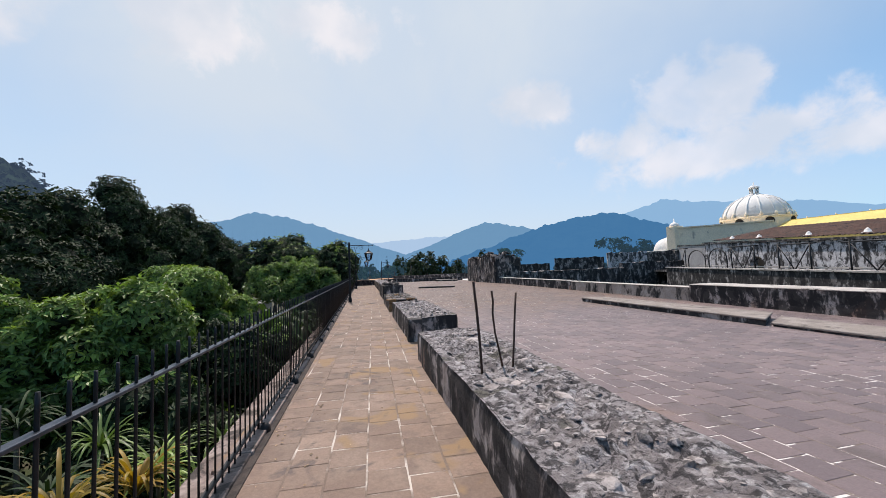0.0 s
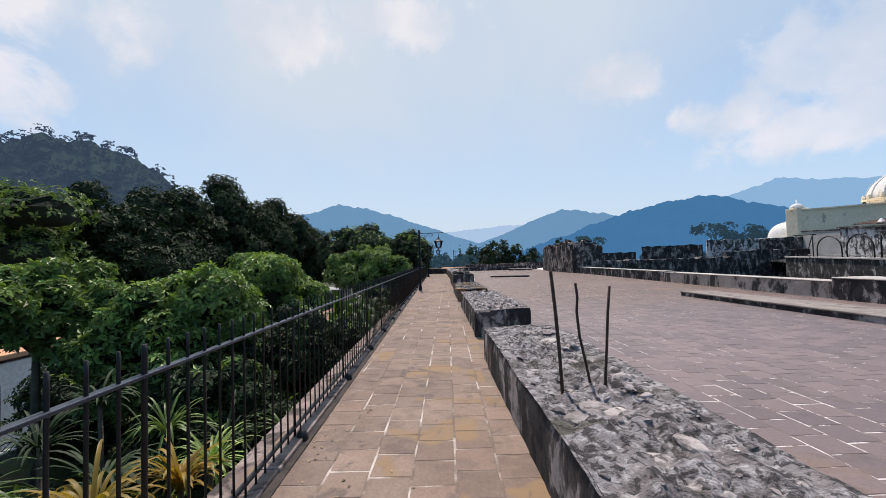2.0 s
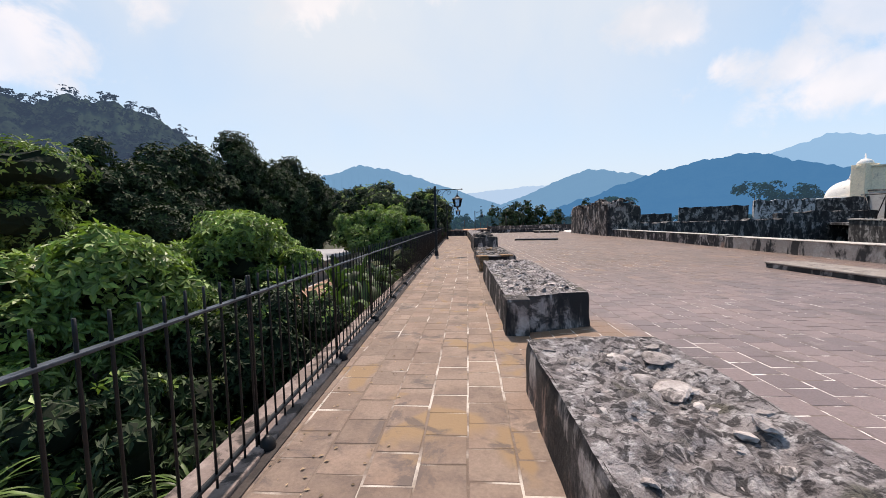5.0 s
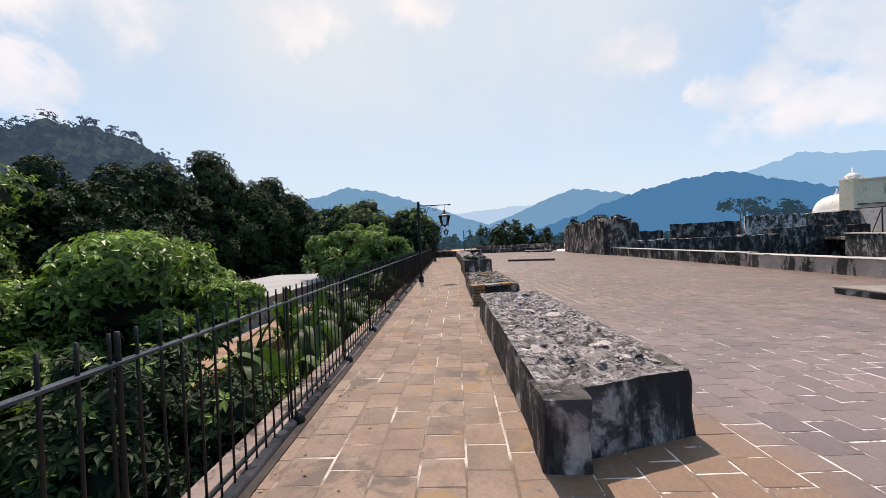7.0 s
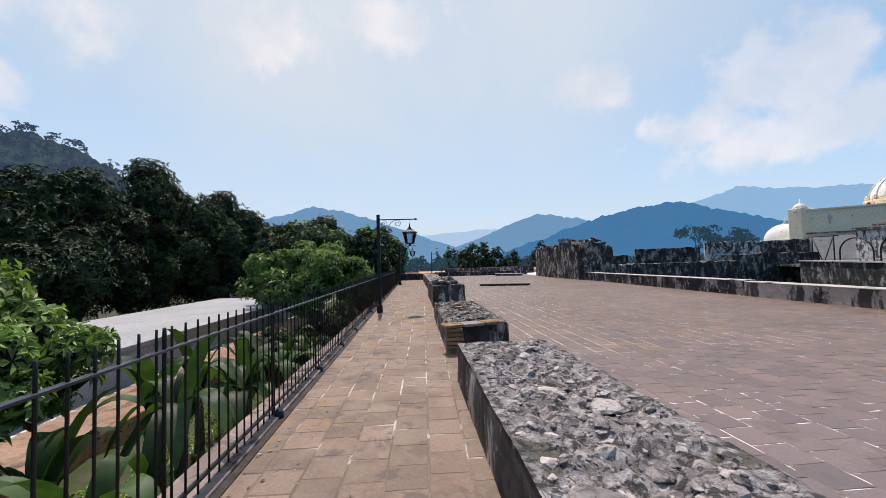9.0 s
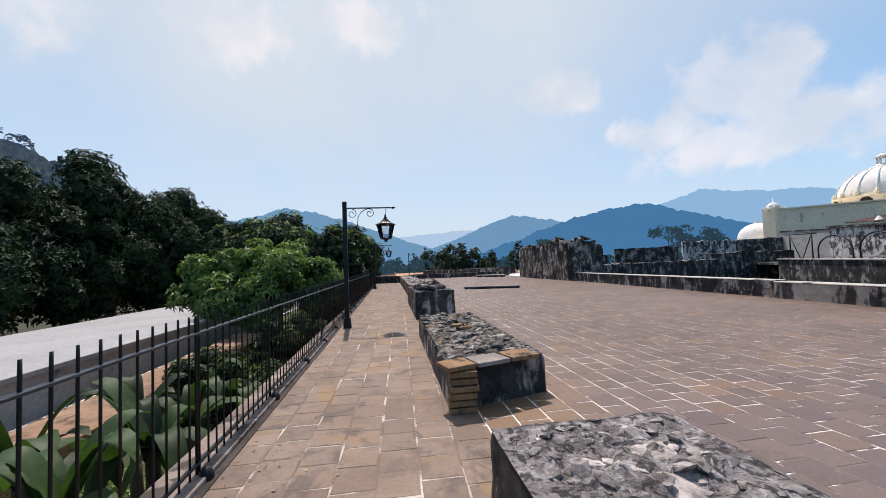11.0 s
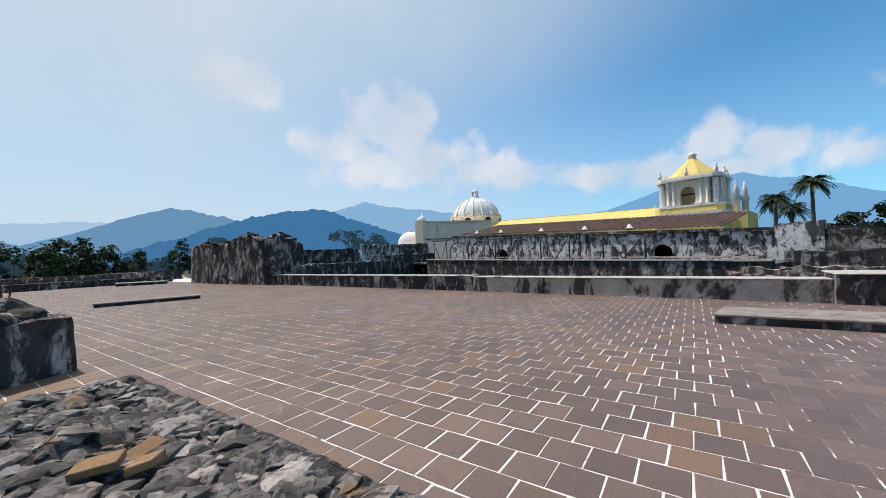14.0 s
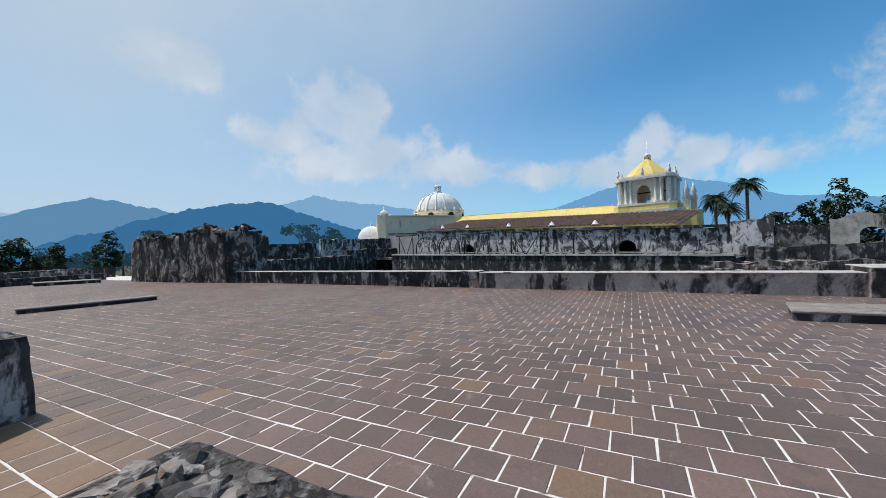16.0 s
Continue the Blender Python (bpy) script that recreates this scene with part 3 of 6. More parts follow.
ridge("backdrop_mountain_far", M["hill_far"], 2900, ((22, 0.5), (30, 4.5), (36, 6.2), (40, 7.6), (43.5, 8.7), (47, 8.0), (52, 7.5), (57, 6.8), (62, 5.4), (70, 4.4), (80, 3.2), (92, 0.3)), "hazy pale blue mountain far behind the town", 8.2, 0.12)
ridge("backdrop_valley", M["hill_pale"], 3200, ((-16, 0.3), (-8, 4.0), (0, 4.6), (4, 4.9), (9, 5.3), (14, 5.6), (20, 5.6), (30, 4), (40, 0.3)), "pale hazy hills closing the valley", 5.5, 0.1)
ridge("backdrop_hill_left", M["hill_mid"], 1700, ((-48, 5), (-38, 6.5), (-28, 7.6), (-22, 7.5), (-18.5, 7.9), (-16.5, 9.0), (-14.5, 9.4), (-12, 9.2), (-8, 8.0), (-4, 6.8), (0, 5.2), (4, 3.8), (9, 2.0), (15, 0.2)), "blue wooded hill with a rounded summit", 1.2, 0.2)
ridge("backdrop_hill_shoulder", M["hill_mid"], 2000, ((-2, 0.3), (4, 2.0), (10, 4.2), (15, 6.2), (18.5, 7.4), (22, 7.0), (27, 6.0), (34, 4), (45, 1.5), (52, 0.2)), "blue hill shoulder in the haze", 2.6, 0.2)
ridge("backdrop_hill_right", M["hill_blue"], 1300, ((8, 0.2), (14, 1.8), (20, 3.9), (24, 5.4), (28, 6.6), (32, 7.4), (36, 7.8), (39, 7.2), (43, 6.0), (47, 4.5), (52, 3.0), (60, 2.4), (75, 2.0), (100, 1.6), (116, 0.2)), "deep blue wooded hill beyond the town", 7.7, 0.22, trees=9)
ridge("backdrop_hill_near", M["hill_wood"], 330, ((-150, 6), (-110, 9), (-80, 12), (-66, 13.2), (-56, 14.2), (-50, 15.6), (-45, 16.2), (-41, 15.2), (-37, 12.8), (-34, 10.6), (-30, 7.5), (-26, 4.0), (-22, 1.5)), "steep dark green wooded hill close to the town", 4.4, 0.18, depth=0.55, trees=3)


# ---- terrace ----
def side_x(y):
    """The east edge of the terrace, where the parapet stands."""
    return 11.45 + 0.055 * (y - 11.3)


def build_terrace():
    bm = prism(((-1.52, -12), (side_x(-12) + 0.6, -12), (side_x(47) + 0.6, 47), (16.5, 47), (16.5, 58), (-1.52, 58)), GROUND, 0.0025)
    floor = tagged(part("floor_terrace", bm, M["mortar"]), "roof terrace paved with worn clay tiles", "floor", kind="structure")
    return floor


terrace = build_terrace()


# ---- low walls on the terrace ----
def rough_wall(name, x0, x1, y0, y1, h, label, skew=0.3, top=0.05, seed=0.0, sag=0.0, stones=140, stone_size=(0.05, 0.13), group="low walls", stone="stone"):
    """A low masonry wall of rubble: plastered sides with worn edges, an uneven top and loose stones bedded in it."""
    ob = thing(name, (x0, y0, 0), label, "low wall", group)
    w, length = x1 - x0, y1 - y0
    nx, ny = (30, int(length / 0.04)) if y0 < 19 else (16, int(length / 0.08))
    verts, faces = [], []

    def edge_y(u):
        return skew * u * w

    def ht(px, py):
        f = max(0.0, min(1.0, 4.0 * min(px / w, 1 - px / w), (py - skew * px) / 0.25, (length - py) / 0.25))
        return h - sag * (py / max(length, 0.1)) + top * (noise.fractal(Vector((px * 3.2, py * 3.2, seed)), 0.9, 2.0, 5) * 0.8 + 0.9 * (0.35 - noise.voronoi(Vector((px * 7, py * 7, seed)))[0][0])) * (0.2 + 0.8 * f) + f * top * (0.3 * noise.noise(Vector((px * 11, py * 11, seed + 2))) + 0.22 * noise.noise(Vector((px * 21, py * 21, seed + 3)))) + (0.15 + 0.35 * f) * top * noise.noise(Vector((px * 1.1, py * 0.9, seed + 5)))

    for j in range(ny + 1):
        for i in range(nx + 1):
            u, v = i / nx, j / ny
            px = u * w
            py = edge_y(u) * (1 - v) + v * length
            verts.append((px, py, ht(px, py)))
    for j in range(ny):
        for i in range(nx):
            a = j * (nx + 1) + i
            faces.append((a, a + 1, a + nx + 2, a + nx + 1))
    part("top", quads_mesh("top", verts, faces, M["dark_bed" if stone == "slate" else "rubble"], True), None, ob, "rough grey rubble and lime mortar")
    # sides: loops down from the rim
    rim = [i for i in range(nx + 1)] + [j * (nx + 1) + nx for j in range(1, ny + 1)] + [ny * (nx + 1) + i for i in range(nx - 1, -1, -1)] + [j * (nx + 1) for j in range(ny - 1, 0, -1)]
    sv, sf, levels = [], [], 7
    cx, cy = w / 2, length / 2
    for k in range(levels + 1):
        f = k / levels
        for r in rim:
            x, y, z = verts[r]
            out = 0.012 * f + 0.014 * noise.fractal(Vector((x * 2.5, y * 2.5, f * h * 3 + seed)), 1.0, 2.0, 3) + (-0.015 if k == 0 else 0)
            dx, dy = (-1 if x < 0.02 else 1 if x > w - 0.02 else 0), (-1 if y < edge_y(x / w) + 0.02 else 1 if y > length - 0.02 else 0)
            sv.append((x + dx * out, y + dy * out, z * (1 - f) - 0.02 * f))
    m = len(rim)
    for k in range(levels):
        for i in range(m):
            sf.append((k * m + i, (k + 1) * m + i, (k + 1) * m + (i + 1) % m, k * m + (i + 1) % m))
    part("plaster_sides", quads_mesh("plaster_sides", sv, sf, M["plaster"], True), None, ob, "old lime plaster, black with stains and painted shade")
    # bedded stones
    rng = random.Random(int(seed * 100) + 5)
    bm = bmesh.new()
    for _ in range(int(stones * 1.3)):
        px, py = rng.uniform(0.06, w - 0.06), rng.uniform(0.1 + edge_y(1), length - 0.08)
        s = stone_size[0] * 0.7 + (stone_size[1] - stone_size[0]) * rng.random() ** 2.2
        turn = Euler((rng.uniform(-0.35, 0.35), rng.uniform(-0.35, 0.35), rng.uniform(0, 6.28))).to_matrix().to_4x4()
        mm = Matrix.Translation((px, py, ht(px, py) - s * 0.06)) @ turn @ Matrix.Diagonal((s, s * rng.uniform(0.5, 0.9), s * rng.uniform(0.22, 0.48), 1))
        made = bmesh.ops.create_icosphere(bm, subdivisions=1, radius=0.62, matrix=mm)
        for v in made["verts"]:
            v.co += Vector((rng.uniform(-1, 1), rng.uniform(-1, 1), rng.uniform(-0.5, 0.5))) * s * 0.14
    for _ in range(int(length * 4)):
        px, py = rng.uniform(0.2, w - 0.2), rng.uniform(0.3 + edge_y(1), length - 0.2)
        s = rng.uniform(0.12, 0.30)
        mm = Matrix.Translation((px, py, ht(px, py) - 0.012)) @ Euler((rng.uniform(-0.1, 0.1), rng.uniform(-0.1, 0.1), rng.uniform(0, 6.28))).to_matrix().to_4x4() @ Matrix.Diagonal((s, s * rng.uniform(0.6, 0.9), 0.05, 1))
        made = bmesh.ops.create_icosphere(bm, subdivisions=2, radius=0.6, matrix=mm)
        for v in made["verts"]:
            v.co += Vector((rough(v.co + Vector((px * 9, 0, 0)), 6, 0.03), rough(v.co + Vector((0, py * 9, 0)), 6, 0.03), rough(v.co, 9, 0.012)))
    part("bedded_stones", bm, M[stone], ob, "loose grey stones set in mortar", kind="stuff")
    return ob, ht


WALL_LABEL = "low ruined masonry wall with stained plaster sides and a broken rubble top"
wall_a, top_a = rough_wall("low_wall", 0.45, 1.50, -7.0, 7.0, 0.47, WALL_LABEL + ", iron rods standing in it", 0.0, 0.085, 1.3, 0, 800, (0.035, 0.11))
wall_b, top_b = rough_wall("low_wall", 0.50, 1.63, 8.58, 13.25, 0.48, WALL_LABEL, 0.30, 0.08, 2.7, 0, 520, (0.04, 0.13))
wall_c, top_c = rough_wall("low_wall", 0.50, 1.60, 14.72, 18.75, 0.42, WALL_LABEL + ", yellow brick on its end", 0.30, 0.075, 4.1, 0, 620, (0.07, 0.24), stone="slate")
wall_d, top_d = rough_wall("low_wall", 0.60, 1.74, 21.05, 25.6, 0.74, WALL_LABEL + ", taller and broken", 0.45, 0.14, 5.9, 0.1, 200, (0.08, 0.30), stone="slate")
wall_e, top_e = rough_wall("low_wall", 0.75, 1.75, 27.2, 42.6, 0.62, WALL_LABEL, 0.3, 0.11, 7.7, 0, 260, (0.08, 0.26))


def rod(points, radius=0.013):
    ob = part("iron_rod", tube(points, radius, 8), M["rust"])
    return tagged(ob, "thin rusted iron rod standing bent in the wall top", "iron rod", "iron rods")


rod(((0.705, 4.32, 0.42), (0.69, 4.31, 0.75), (0.665, 4.30, 1.1), (0.64, 4.29, 1.36)), 0.0135)
rod(((0.99, 4.50, 0.44), (0.955, 4.49, 0.62), (0.915, 4.49, 0.82), (0.895, 4.48, 1.02), (0.905, 4.48, 1.14), (0.89, 4.47, 1.25)), 0.011)
rod(((1.056, 4.39, 0.44), (1.09, 4.41, 0.72), (1.125, 4.44, 1.0), (1.155, 4.455, 1.22)), 0.011)


def slab(name, outline, z1, label):
    ob = thing(name, (0, 0, 0), label, "slab", "low slabs")
    cx = sum(p[0] for p in outline) / len(outline)
    cy = sum(p[1] for p in outline) / len(outline)
    part("sides", prism(outline, -0.03, z1 - 0.045), M["darkwall"], ob, "dark plaster sides")
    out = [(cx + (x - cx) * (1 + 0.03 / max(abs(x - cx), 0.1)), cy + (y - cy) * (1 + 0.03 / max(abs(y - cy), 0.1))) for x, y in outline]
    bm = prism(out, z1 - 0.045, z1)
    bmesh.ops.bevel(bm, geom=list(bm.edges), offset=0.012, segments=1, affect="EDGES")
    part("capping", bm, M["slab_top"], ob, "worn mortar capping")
    return ob


slab("low_slab", ((8.25, 7.3), (9.35, 8.0), (9.2, 14.15), (8.3, 14.35)), 0.17, "long low masonry slab with a pale top and dark sides")
slab("low_slab", ((8.2, -8), (9.5, -8), (9.4, 7.8), (8.32, 7.2)), 0.09, "long thin masonry slab with a pale top")
slab("low_slab", ((4.1, 31.75), (7.1, 31.0), (7.2, 31.5), (4.2, 32.3)), 0.15, "short low masonry slab with dark sides")
slab("low_slab", ((9.0, 49.2), (11.6, 47.6), (12.0, 49.4), (9.4, 51)), 0.22, "broad low masonry slab at the terrace end")


def parapet():
    ob = thing("parapet", (0, 0, 0), "long low parapet of grey stained plaster with a pale capping", "parapet")
    for a, b, h, thick in ((-12.0, 12.2, 0.62, 0.9), (12.2, 21.2, 0.50, 0.5), (21.2, 37.4, 0.54, 0.45)):
        off = -0.12 if a < 0 else 0
        o = ((side_x(a) + off, a), (side_x(a) + thick, a), (side_x(b) + thick, b), (side_x(b) + off, b))
        bm = prism(o, -0.03, h)
        bmesh.ops.subdivide_edges(bm, edges=list(bm.edges), cuts=6, use_grid_fill=True)
        for v in bm.verts:
            v.co.x += rough(v.co, 0.9, 0.03)
        part("wall_length", bm, M["plaster_grey"] if 0 < a < 20 else M["plaster"], ob)
        bm = prism(((o[0][0] - 0.04, a), (o[1][0] + 0.04, a), (o[2][0] + 0.04, b), (o[3][0] - 0.04, b)), h, h + 0.035)
        bmesh.ops.bevel(bm, geom=list(bm.edges), offset=0.015, segments=1, affect="EDGES")
        part("capping", bm, M["cap"], ob, "pale worn capping")
    return ob


parapet()


def ruin():
    """The stump of a thick ruined wall, highest at its south corner."""
    ob = thing("ruined_wall", (12.4, 35.2, 0), "tall broken stump of blackened masonry wall at the terrace edge", "ruin")
    outline = ((0, 0.2), (1.2, 0), (3.1, 0.9), (3.4, 2.6), (2.0, 3.0), (1.7, 10.6), (0.1, 10.8), (-0.15, 5.5))
    bm = bmesh.new()
    ring_n, levels = 96, 16
    pts = []
    per = [(Vector(outline[i]), Vector(outline[(i + 1) % len(outline)])) for i in range(len(outline))]
    total = sum((b - a).length for a, b in per)
    for k in range(ring_n):
        s = total * k / ring_n
        for a, b in per:
            if s <= (b - a).length:
                pts.append(a.lerp(b, s / (b - a).length))
                break
            s -= (b - a).length

    def height(p):
        base = 2.95 - 0.42 * max(0, p.x - 1.0) if p.y < 4 else 2.75
        return base + 0.5 * noise.fractal(Vector((p.x * 0.8, p.y * 0.8, 2.0)), 1.0, 2.0, 5)

    rings = []
    for j in range(levels + 1):
        f = j / levels
        ring = []
        for p in pts:
            z = -0.05 + f * height(p)
            q = Vector((p.x, p.y, z))
            c = Vector((1.0, 4.5, z))
            d = (q - c)
            d.z = 0
            q += d.normalized() * (0.22 * noise.fractal(q * 0.9, 1.0, 2.0, 5) - 0.16 * f * f)
            ring.append(bm.verts.new(q))
        rings.append(ring)
    for a, b in zip(rings, rings[1:]):
        for k in range(ring_n):
            bm.faces.new((a[k], a[(k + 1) % ring_n], b[(k + 1) % ring_n], b[k])).smooth = True
    cap = bmesh.ops.triangle_fill(bm, use_beauty=True, edges=[e for e in bm.edges if e.is_boundary and e.verts[0].co.z > 1])
    part("masonry", bm, M["ruin"], ob)
    rng = random.Random(9)
    bm = bmesh.new()
    for _ in range(150):
        p = rng.choice(pts).lerp(Vector((1.1, 5.0)), rng.uniform(0, 0.5))
        s = rng.uniform(0.15, 0.5)
        mm = Matrix.Translation((p.x, p.y, height(p) - 0.05)) @ Euler((rng.uniform(-0.4, 0.4), rng.uniform(-0.4, 0.4), rng.uniform(0, 6))).to_matrix().to_4x4() @ Matrix.Diagonal((s, s * 0.8, s * 0.5, 1))
        bmesh.ops.create_icosphere(bm, subdivisions=1, radius=0.7, matrix=mm)
    part("crown_stones", bm, M["darkwall"], ob, "black loose stones along the broken top", kind="stuff")


ruin()


def end_walls():
    for o, h in ((((-1.5, 44.2), (2.2, 44.2), (2.2, 44.8), (-1.5, 44.8)), 0.62), (((2.4, 52), (13.5, 52), (13.5, 52.6), (2.4, 52.6)), 0.5), (((4, 57), (16, 57), (16, 57.5), (4, 57.5)), 0.85)):
        ob = thing("end_wall", (0, 0, 0), "low stained masonry wall closing the terrace", "low wall", "end walls")
        bm = prism(o, -0.03, h)
        bmesh.ops.subdivide_edges(bm, edges=list(bm.edges), cuts=5, use_grid_fill=True)
        for v in bm.verts:
            v.co += Vector((0, rough(v.co, 1.1, 0.04), rough(v.co + Vector((9, 0, 0)), 0.8, 0.07) if v.co.z > 0.2 else 0))
        part("masonry", bm, M["plaster"], ob)


end_walls()


# ---- fence ----
FENCE_X = -1.42


def fence():
    ob = thing("iron_fence", (FENCE_X, 0, 0), "black wrought iron fence with pointed bars along the terrace edge", "fence")
    y0, y1, gap = -10.0, 43.9, 0.128
    # top rail in a lighter grey than the bars
    bm = box(-0.02, 0.02, y0, y1, 1.015, 1.03, 0.004)
    part("top_rail", bm, M["rail"], ob, "flat grey top rail")
    part("bottom_rail", box(-0.018, 0.018, y0, y1, 0.12, 0.135, 0.003), M["iron"], ob)
    bar = tube(((0, 0, 0.02), (0, 0, 1.08), (0, 0, 1.10), (0, 0, 1.15)), [0.0072, 0.0072, 0.0072, 0.0065], 6)
    me = bpy.data.meshes.new("bar")
    bar.to_mesh(me)
    bar.free()
    me.materials.append(M["iron"])
    count = int((y1 - y0) / gap)
    rest = []
    for k in range(count):
        y = y0 + 0.05 + k * gap
        if 1.0 <= y <= 38.6:
            b = new("bar", me)
            b.parent, b.location = ob, (0, y, 0)
        else:
            rest.append(y)
    bm = bmesh.new()
    for y in rest:
        tube(((0, y, 0.02), (0, y, 1.08), (0, y, 1.10), (0, y, 1.15)), [0.0072, 0.0072, 0.0072, 0.0065], 6, bm)
    part("far_bars", bm, M["iron"], ob, kind="stuff")
    post = tube(((0, 0, -0.02), (0, 0, 1.10), (0, 0, 1.12), (0, 0, 1.15)), [0.011, 0.011, 0.011, 0.009], 8)
    mp = bpy.data.meshes.new("post")
    post.to_mesh(mp)
    post.free()
    mp.materials.append(M["iron"])
    foot = lathe(((0.0, -0.01), (0.045, 0.0), (0.05, 0.03), (0.042, 0.07), (0.02, 0.1), (0.0, 0.105)), 12)
    mf = bpy.data.meshes.new("post_foot")
    foot.to_mesh(mf)
    foot.free()
    mf.materials.append(M["iron"])
    y = -9.3
    while y < y1:
        p = new("post", mp)
        p.parent, p.location = ob, (0.0, y, 0.0)
        f = new("post_foot", mf)
        f.parent, f.location = p, (0.06, 0, 0.0)
        y += 1.55
    return ob


fence()


def kerb():
    ob = thing("kerb", (0, 0, 0), "dirty raised mortar kerb under the iron fence", "kerb", kind="structure")
    y = -12.0
    rng = random.Random(2)
    while y < 44:
        length = rng.uniform(1.6, 2.4)
        bm = box(-1.53, -1.35 + rng.uniform(-0.015, 0.015), y + 0.004, min(y + length, 44.1), -0.07, 0.05 + rng.uniform(-0.008, 0.01), 0.014)
        part("kerb_length", bm, M["kerb"], ob)
        y += length
    # thin near-black strip where the kerb meets the tiles
    part("kerb_foot", box(-1.352, -1.287, -12, 44.1, 0.0, 0.02, 0.006), M["foot_black"], ob, "near-black strip along the kerb's foot")
    part("ledge", box(-1.80, -1.53, -12, 44.1, -0.35, -0.06, 0.02), M["kerb"], ob, "narrow stained outer ledge")


kerb()


# ---- lamps ----
def lamp_post(at, label):
    ob = thing("lamp_post", at, label, "street lamp", "lamp posts")
    part("base", lathe(((0.14, 0.0), (0.125, 0.03), (0.115, 0.22), (0.10, 0.25)), 4, smooth=False, turn=math.pi / 4), M["iron"], ob)
    part("post", box(-0.05, 0.05, -0.05, 0.05, 0.2, 3.08, 0.006), M["iron"], ob)
    part("arm", box(0.05, 1.12, -0.014, 0.014, 2.905, 2.935, 0.004), M["iron"], ob)
    part("arm_tip", lathe(((0.002, -0.09), (0.032, -0.02), (0.032, 0.0), (0.015, 0.03)), 8), M["iron"], ob).matrix_basis = pose(1.16, 0, 2.92, 0, -90, 0)

    def scroll(cx, cz, r0, turns, start, way):
        return [(cx + (r0 * (1 - 0.72 * k / 30)) * math.cos(start + way * turns * 2 * math.pi * k / 30), 0, cz + (r0 * (1 - 0.72 * k / 30)) * math.sin(start + way * turns * 2 * math.pi * k / 30)) for k in range(31)]

    part("scroll", tube(scroll(0.17, 2.78, 0.12, 1.25, math.pi * 0.5, -1), 0.008, 6), M["iron"], ob)
    part("scroll", tube(scroll(0.60, 2.79, 0.11, 1.25, math.pi * 0.5, -1), 0.008, 6), M["iron"], ob)
    part("scroll", tube(scroll(0.15, 2.42, 0.10, 1.25, math.pi * 1.5, 1), 0.008, 6), M["iron"], ob)
    part("brace", tube([(0.60 - 0.27 * math.sin(k / 16 * math.pi / 2) - 0.02 * k / 16, 0, 2.90 - 0.28 * (1 - math.cos(k / 16 * math.pi / 2))) for k in range(17)] + [(0.31 - 0.16 * (1 - math.cos(k / 10 * math.pi / 2)), 0, 2.62 - 0.30 * math.sin(k / 10 * math.pi / 2)) for k in range(1, 11)], 0.009, 6), M["iron"], ob)
    lan = part("lantern", lathe(((0.03, 2.60), (0.05, 2.615), (0.045, 2.66), (0.028, 2.68), (0.02, 2.74), (0.004, 2.78)), 10, at=(0.98, 0, 0)), M["iron"], ob)
    part("hook", tube([(0.98 + 0.02 * math.sin(k / 8 * 3.14), 0, 2.77 + 0.14 * k / 8) for k in range(9)], 0.006, 6), M["iron"], lan)
    part("roof", lathe(((0.245, 2.485), (0.25, 2.505), (0.13, 2.56), (0.055, 2.64), (0.04, 2.65)), 6, smooth=False, at=(0.98, 0, 0)), M["iron"], lan)
    part("bottom", lathe(((0.03, 2.07), (0.05, 2.09), (0.03, 2.115), (0.10, 2.13), (0.145, 2.15), (0.14, 2.165)), 6, smooth=False, at=(0.98, 0, 0)), M["iron"], lan)
    for k in range(6):
        a, b = 2 * math.pi * k / 6, 2 * math.pi * (k + 1) / 6
        part("frame_bar", tube(((0.98 + 0.135 * math.cos(a), 0.135 * math.sin(a), 2.16), (0.98 + 0.215 * math.cos(a), 0.215 * math.sin(a), 2.49)), 0.009, 6), M["iron"], lan)
        bm = bmesh.new()
        for off in (0.0, 0.003):
            vs = [bm.verts.new((0.98 + (r - off) * math.cos(t), (r - off) * math.sin(t), z)) for r, t, z in ((0.13, a, 2.165), (0.13, b, 2.165), (0.21, b, 2.485), (0.21, a, 2.485))]
            bm.faces.new(vs)
        part("pane", bm, M["glass"], lan).visible_shadow = False
    return ob


lamp_a = lamp_post((-1.12, 20.3, 0), "black iron lamp post with a scrolled arm and hanging lantern")
copy_thing(lamp_a, pose(-1.12, 36.4, 0))
copy_thing(lamp_a, pose(2.2, 56.2, 0))


